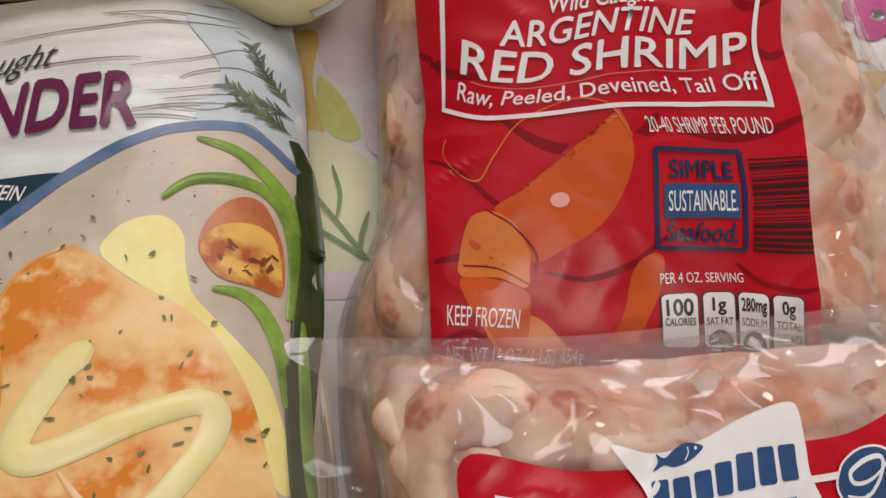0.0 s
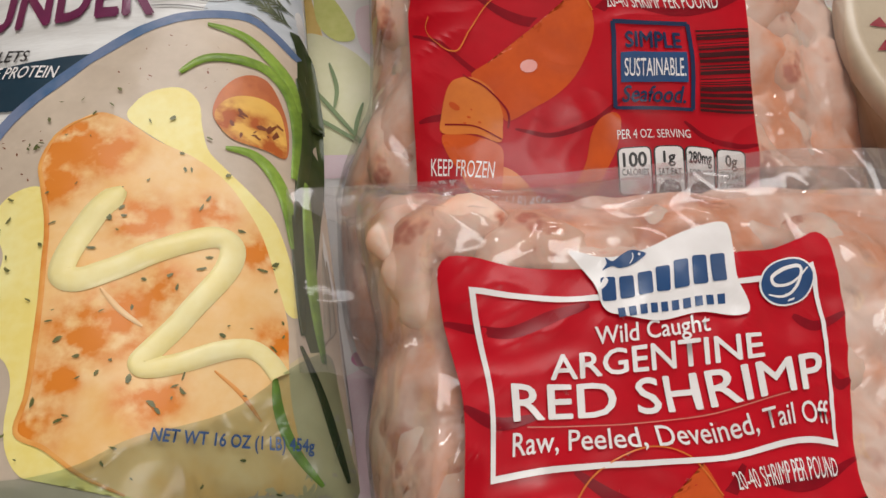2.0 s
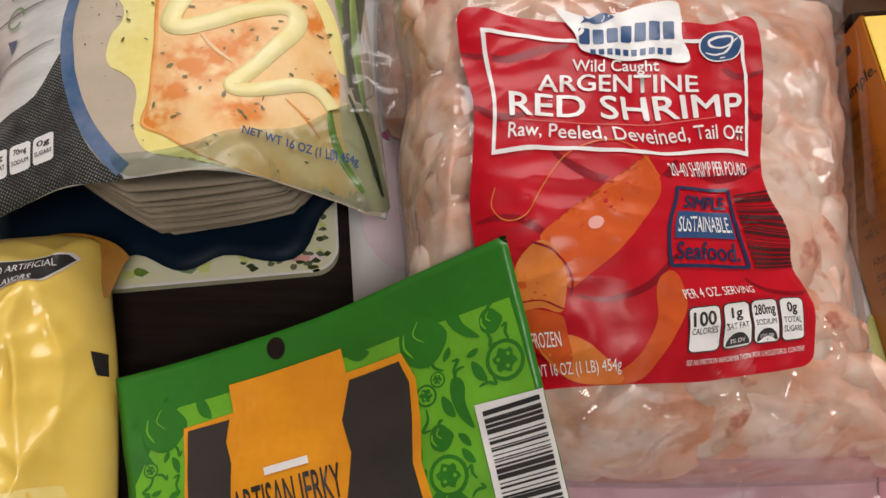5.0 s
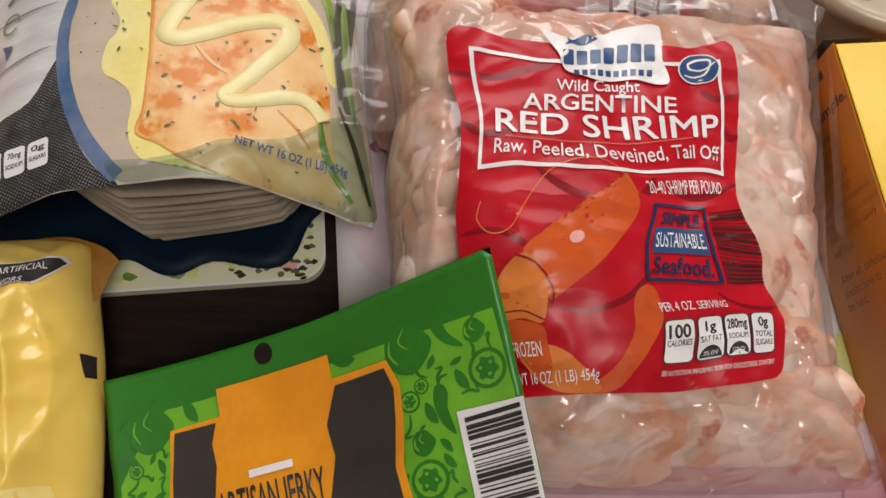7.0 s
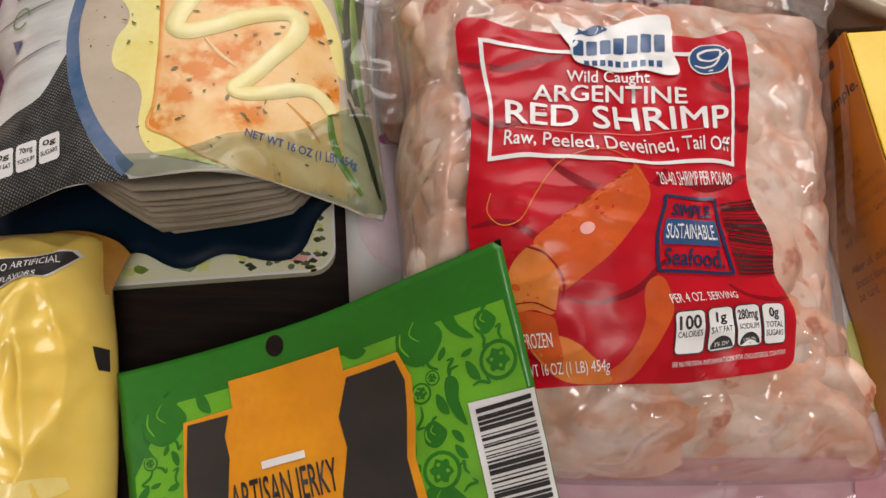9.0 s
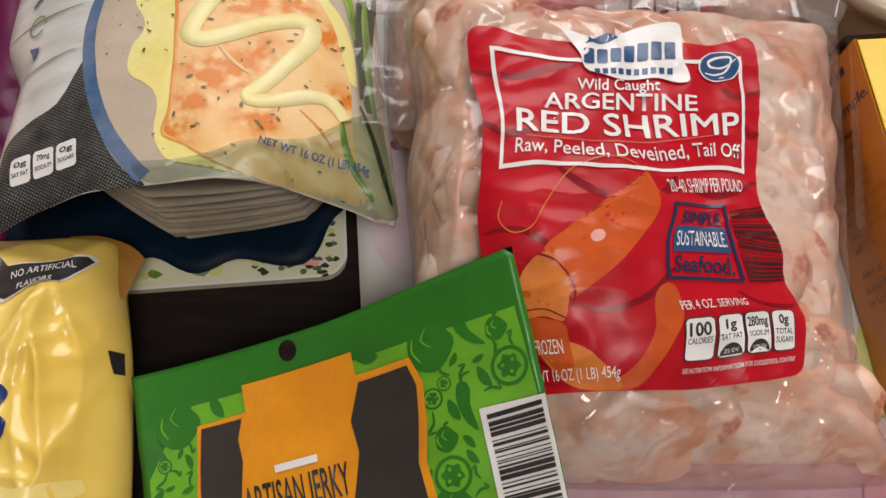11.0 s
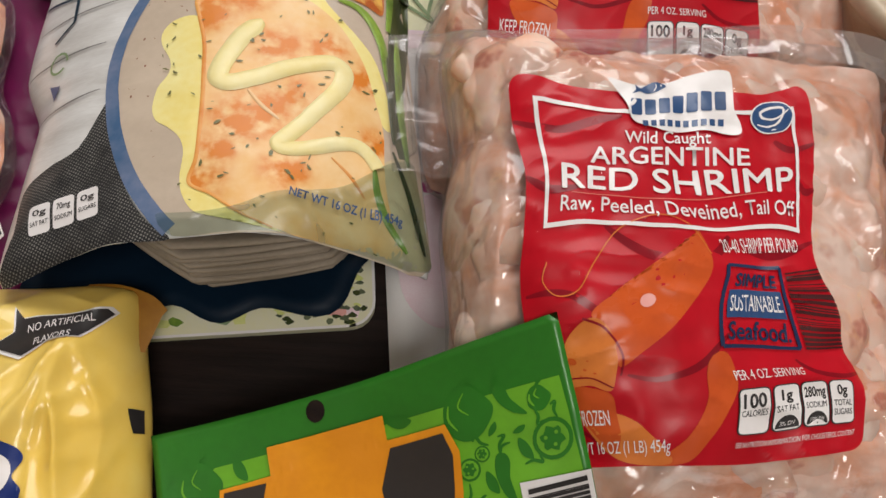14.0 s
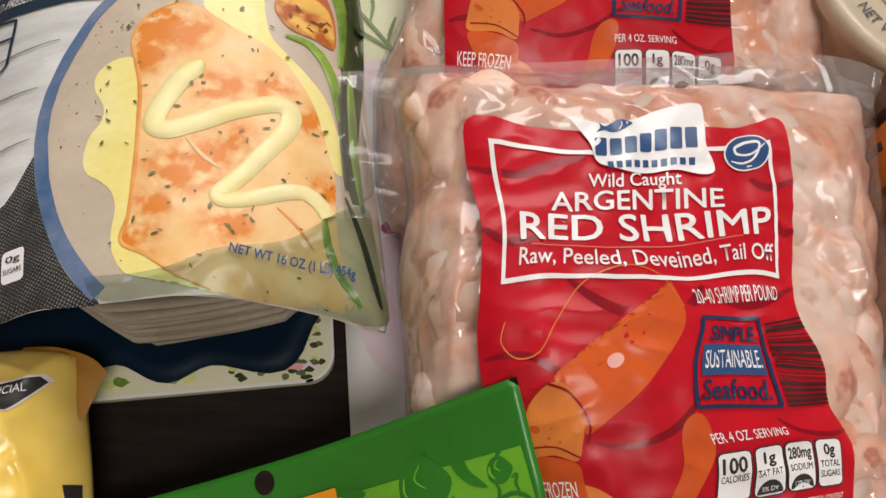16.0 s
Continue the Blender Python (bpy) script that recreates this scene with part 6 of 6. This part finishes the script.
def turned(u, v, h):
    """Lettering that runs up the side panel."""
    return on_side(v, HGT - 0.004 - u, h)
for row, (text, w, big) in enumerate((("is it simple.", 0.052, 1), ("Cupboard", 0.03, 0), ("enjoy great", 0.032, 0), ("style food", 0.03, 0), ("all the hassle.", 0.036, 0), ("use only high", 0.034, 0), ("quality ingredients to", 0.05, 0), ("create delicious recipes", 0.052, 0),
                                      ("that the whole family", 0.048, 0), ("will love.", 0.022, 0), ("", 0, 0), ("After all, delicious", 0.046, 0), ("doesn't have to", 0.036, 0), ("be hard.", 0.02, 0))):
    v0 = 0.03 + 0.0078 * row + (0.004 if row else 0)
    if not text:
        continue
    if text == "Cupboard":
        part("text_bar", sheet(rect(0.014, v0 + 0.001, 0.014 + w, v0 + 0.004), turned, 0.0004, 0.05), M_BLACK, left)
    else:
        part("words_line", words(text, turned, 0.0004, (0.012, v0 - (0.003 if big else 0), 0.012 + w, v0 + 0.0055), 0.02 if big else 0.0), M_BLACK, left)

# ---- round tub ----
tub = thing("round_tub", (0.283, 0.175, 0), "beige round plastic food tub with a flat lid", "tub")
def lathe(cx, cy, prof, n=72):
    bm, rows = bmesh.new(), []
    for r, z in prof:
        rows.append([bm.verts.new((cx + r * math.cos(math.tau * i / n), cy + r * math.sin(math.tau * i / n), z)) for i in range(n)])
    for a, b in zip(rows, rows[1:]):
        for i in range(n):
            bm.faces.new((a[i], b[i], b[(i + 1) % n], a[(i + 1) % n]))
    bmesh.ops.remove_doubles(bm, verts=bm.verts, dist=1e-5)
    return bm
TR = 0.084
part("cup", lathe(0.283, 0.175, ((0.0, 0.001), (TR * 0.84, 0.001), (TR * 0.88, 0.004), (TR * 0.97, 0.052), (TR * 0.97, 0.056), (0, 0.056))), M_TUB, tub)
lid = part("lid", lathe(0.283, 0.175, ((0.0, 0.0565), (TR * 0.98, 0.0565), (TR * 1.02, 0.058), (TR * 1.02, 0.066), (TR * 0.99, 0.0685), (TR * 0.93, 0.0685), (TR * 0.90, 0.0655), (TR * 0.62, 0.0655), (TR * 0.60, 0.0645), (0.0, 0.0645))), M_TUBLID, tub, "cream plastic lid")
def on_lid(a, r, h):
    return Vector((0.283 + r * math.cos(a), 0.175 + r * math.sin(a), 0.0657 + h))
# Dark line of the lid's groove, put in as colour.
part("lid_groove_dark", ribbon([(3.0 + 2.6 * i / 40, TR * 0.66) for i in range(41)], 0.003, on_lid, 0.0004), M_TAN, lid)
part("words_line", words("NET WT 8 OZ", lambda u, v, h: on_lid(u, v, h), 0.0005, (3.55, TR * 0.78, 4.25, TR * 0.85), 0.01), M_UMBER, lid)
for a in (3.02, 3.22):
    part("pepper_mark", sheet([(a, TR * 0.8), (a + 0.08, TR * 0.87), (a + 0.1, TR * 0.76)], on_lid, 0.0005, 0.02), M_DKRED, lid)

# ---- package beyond the pouch, and the bag beside it ----
BAG_H = Pillow((-0.16, 0.34), [(-0.30, 0.28, 0.06), (-0.22, 0.272, 0.062), (-0.13, 0.277, 0.062), (-0.105, 0.272, 0.06), (-0.078, 0.259, 0.056), (-0.058, 0.262, 0.056), (-0.050, 0.275, 0.056), (-0.035, 0.33, 0.05), (-0.04, 0.42, 0.03), (-0.30, 0.42, 0.03)],
               (0.085, 0, 0, 0, 0, 0), 3.0, 0.5, (0.0025, 24.0), 41.0, 0.03)
lemon = thing("lemon_pouch", (-0.16, 0.34, 0.0), "pale yellow printed food pouch with crimped corner", "food bag")
body_h = part("body", pillow_mesh(BAG_H, 120, 30), M_LEMON, lemon)
OH = on(BAG_H)
part("lemon_slice", blob([(-0.083 + 0.014 * math.cos(q), 0.281 + 0.011 * math.sin(q)) for q in [math.tau * i / 16 for i in range(16)]], OH, 0.001, 3), M_BUTTER, body_h)
part("crimp", fin([[(-0.064, 0.2605, 0.058), (-0.053, 0.266, 0.058), (-0.046, 0.277, 0.058)], [(-0.060, 0.257, 0.058), (-0.049, 0.263, 0.059), (-0.042, 0.275, 0.059)]], 0, wave), M_GREYCRIMP, lemon, "grey crimped edge")

plum = thing("plum_packet", (-0.28, 0.06, 0), "flat plum-coloured packet under a clear bag", "food bag")
bm = sheet(edge_walk(rect(-0.36, -0.06, -0.252, 0.22, 0.01), 0.02), lambda x, y, h: Vector((x, y, 0.0195 + 0.002 * noise.noise(Vector((x * 20, y * 20, 0))) + h)), 0, 0.03)
ext = bmesh.ops.extrude_face_region(bm, geom=bm.faces[:])
bmesh.ops.translate(bm, verts=[v for v in ext["geom"] if isinstance(v, bmesh.types.BMVert)], vec=(0, 0, -0.018))
part("body", bm, M_MAGENTA, plum)
BAG_F = Pillow((-0.34, 0.03), [(-0.272, -0.02, 0.03), (-0.263, 0.02, 0.03), (-0.272, 0.05, 0.03), (-0.285, 0.075, 0.03), (-0.287, 0.115, 0.03), (-0.30, 0.14, 0.03), (-0.40, 0.14, 0.03), (-0.41, -0.06, 0.03), (-0.30, -0.05, 0.03)], (0.06, 0, 0, 0, 0, 0), 3.0, 0.5, (0.002, 26.0), 51.0, 0.016)
side_bag = thing("clear_food_bag", (-0.34, 0.03, 0.016), "clear film bag of pinkish frozen food beside the pouch", "food bag")
part("film", pillow_mesh(BAG_F, 96, 26), M_FILM, side_bag)
part("contents", pillow_mesh(BAG_F, 72, 20, 0.006, 0.004, False, 0.95), M_MASS, side_bag)
OF = on(BAG_F)
bars = part("barcode_panel", sheet(edge_walk([(-0.282, -0.035), (-0.262, -0.012), (-0.2575, -0.02), (-0.275, -0.048)], 0.005), lambda x, y, h: Vector((x, y, 0.034 + h)), 0, 0.01), M_WHITE, side_bag, "curled barcode label")
for k in range(9):
    s = k / 9
    a, b = Vector((-0.281, -0.036)).lerp(Vector((-0.276, -0.046)), s), Vector((-0.2625, -0.0135)).lerp(Vector((-0.2585, -0.0195)), s)
    part("bar", ribbon(straight(a, b, 4), 0.0007, lambda x, y, h: Vector((x, y, 0.034 + h)), 0.0004), M_BLACK, bars)
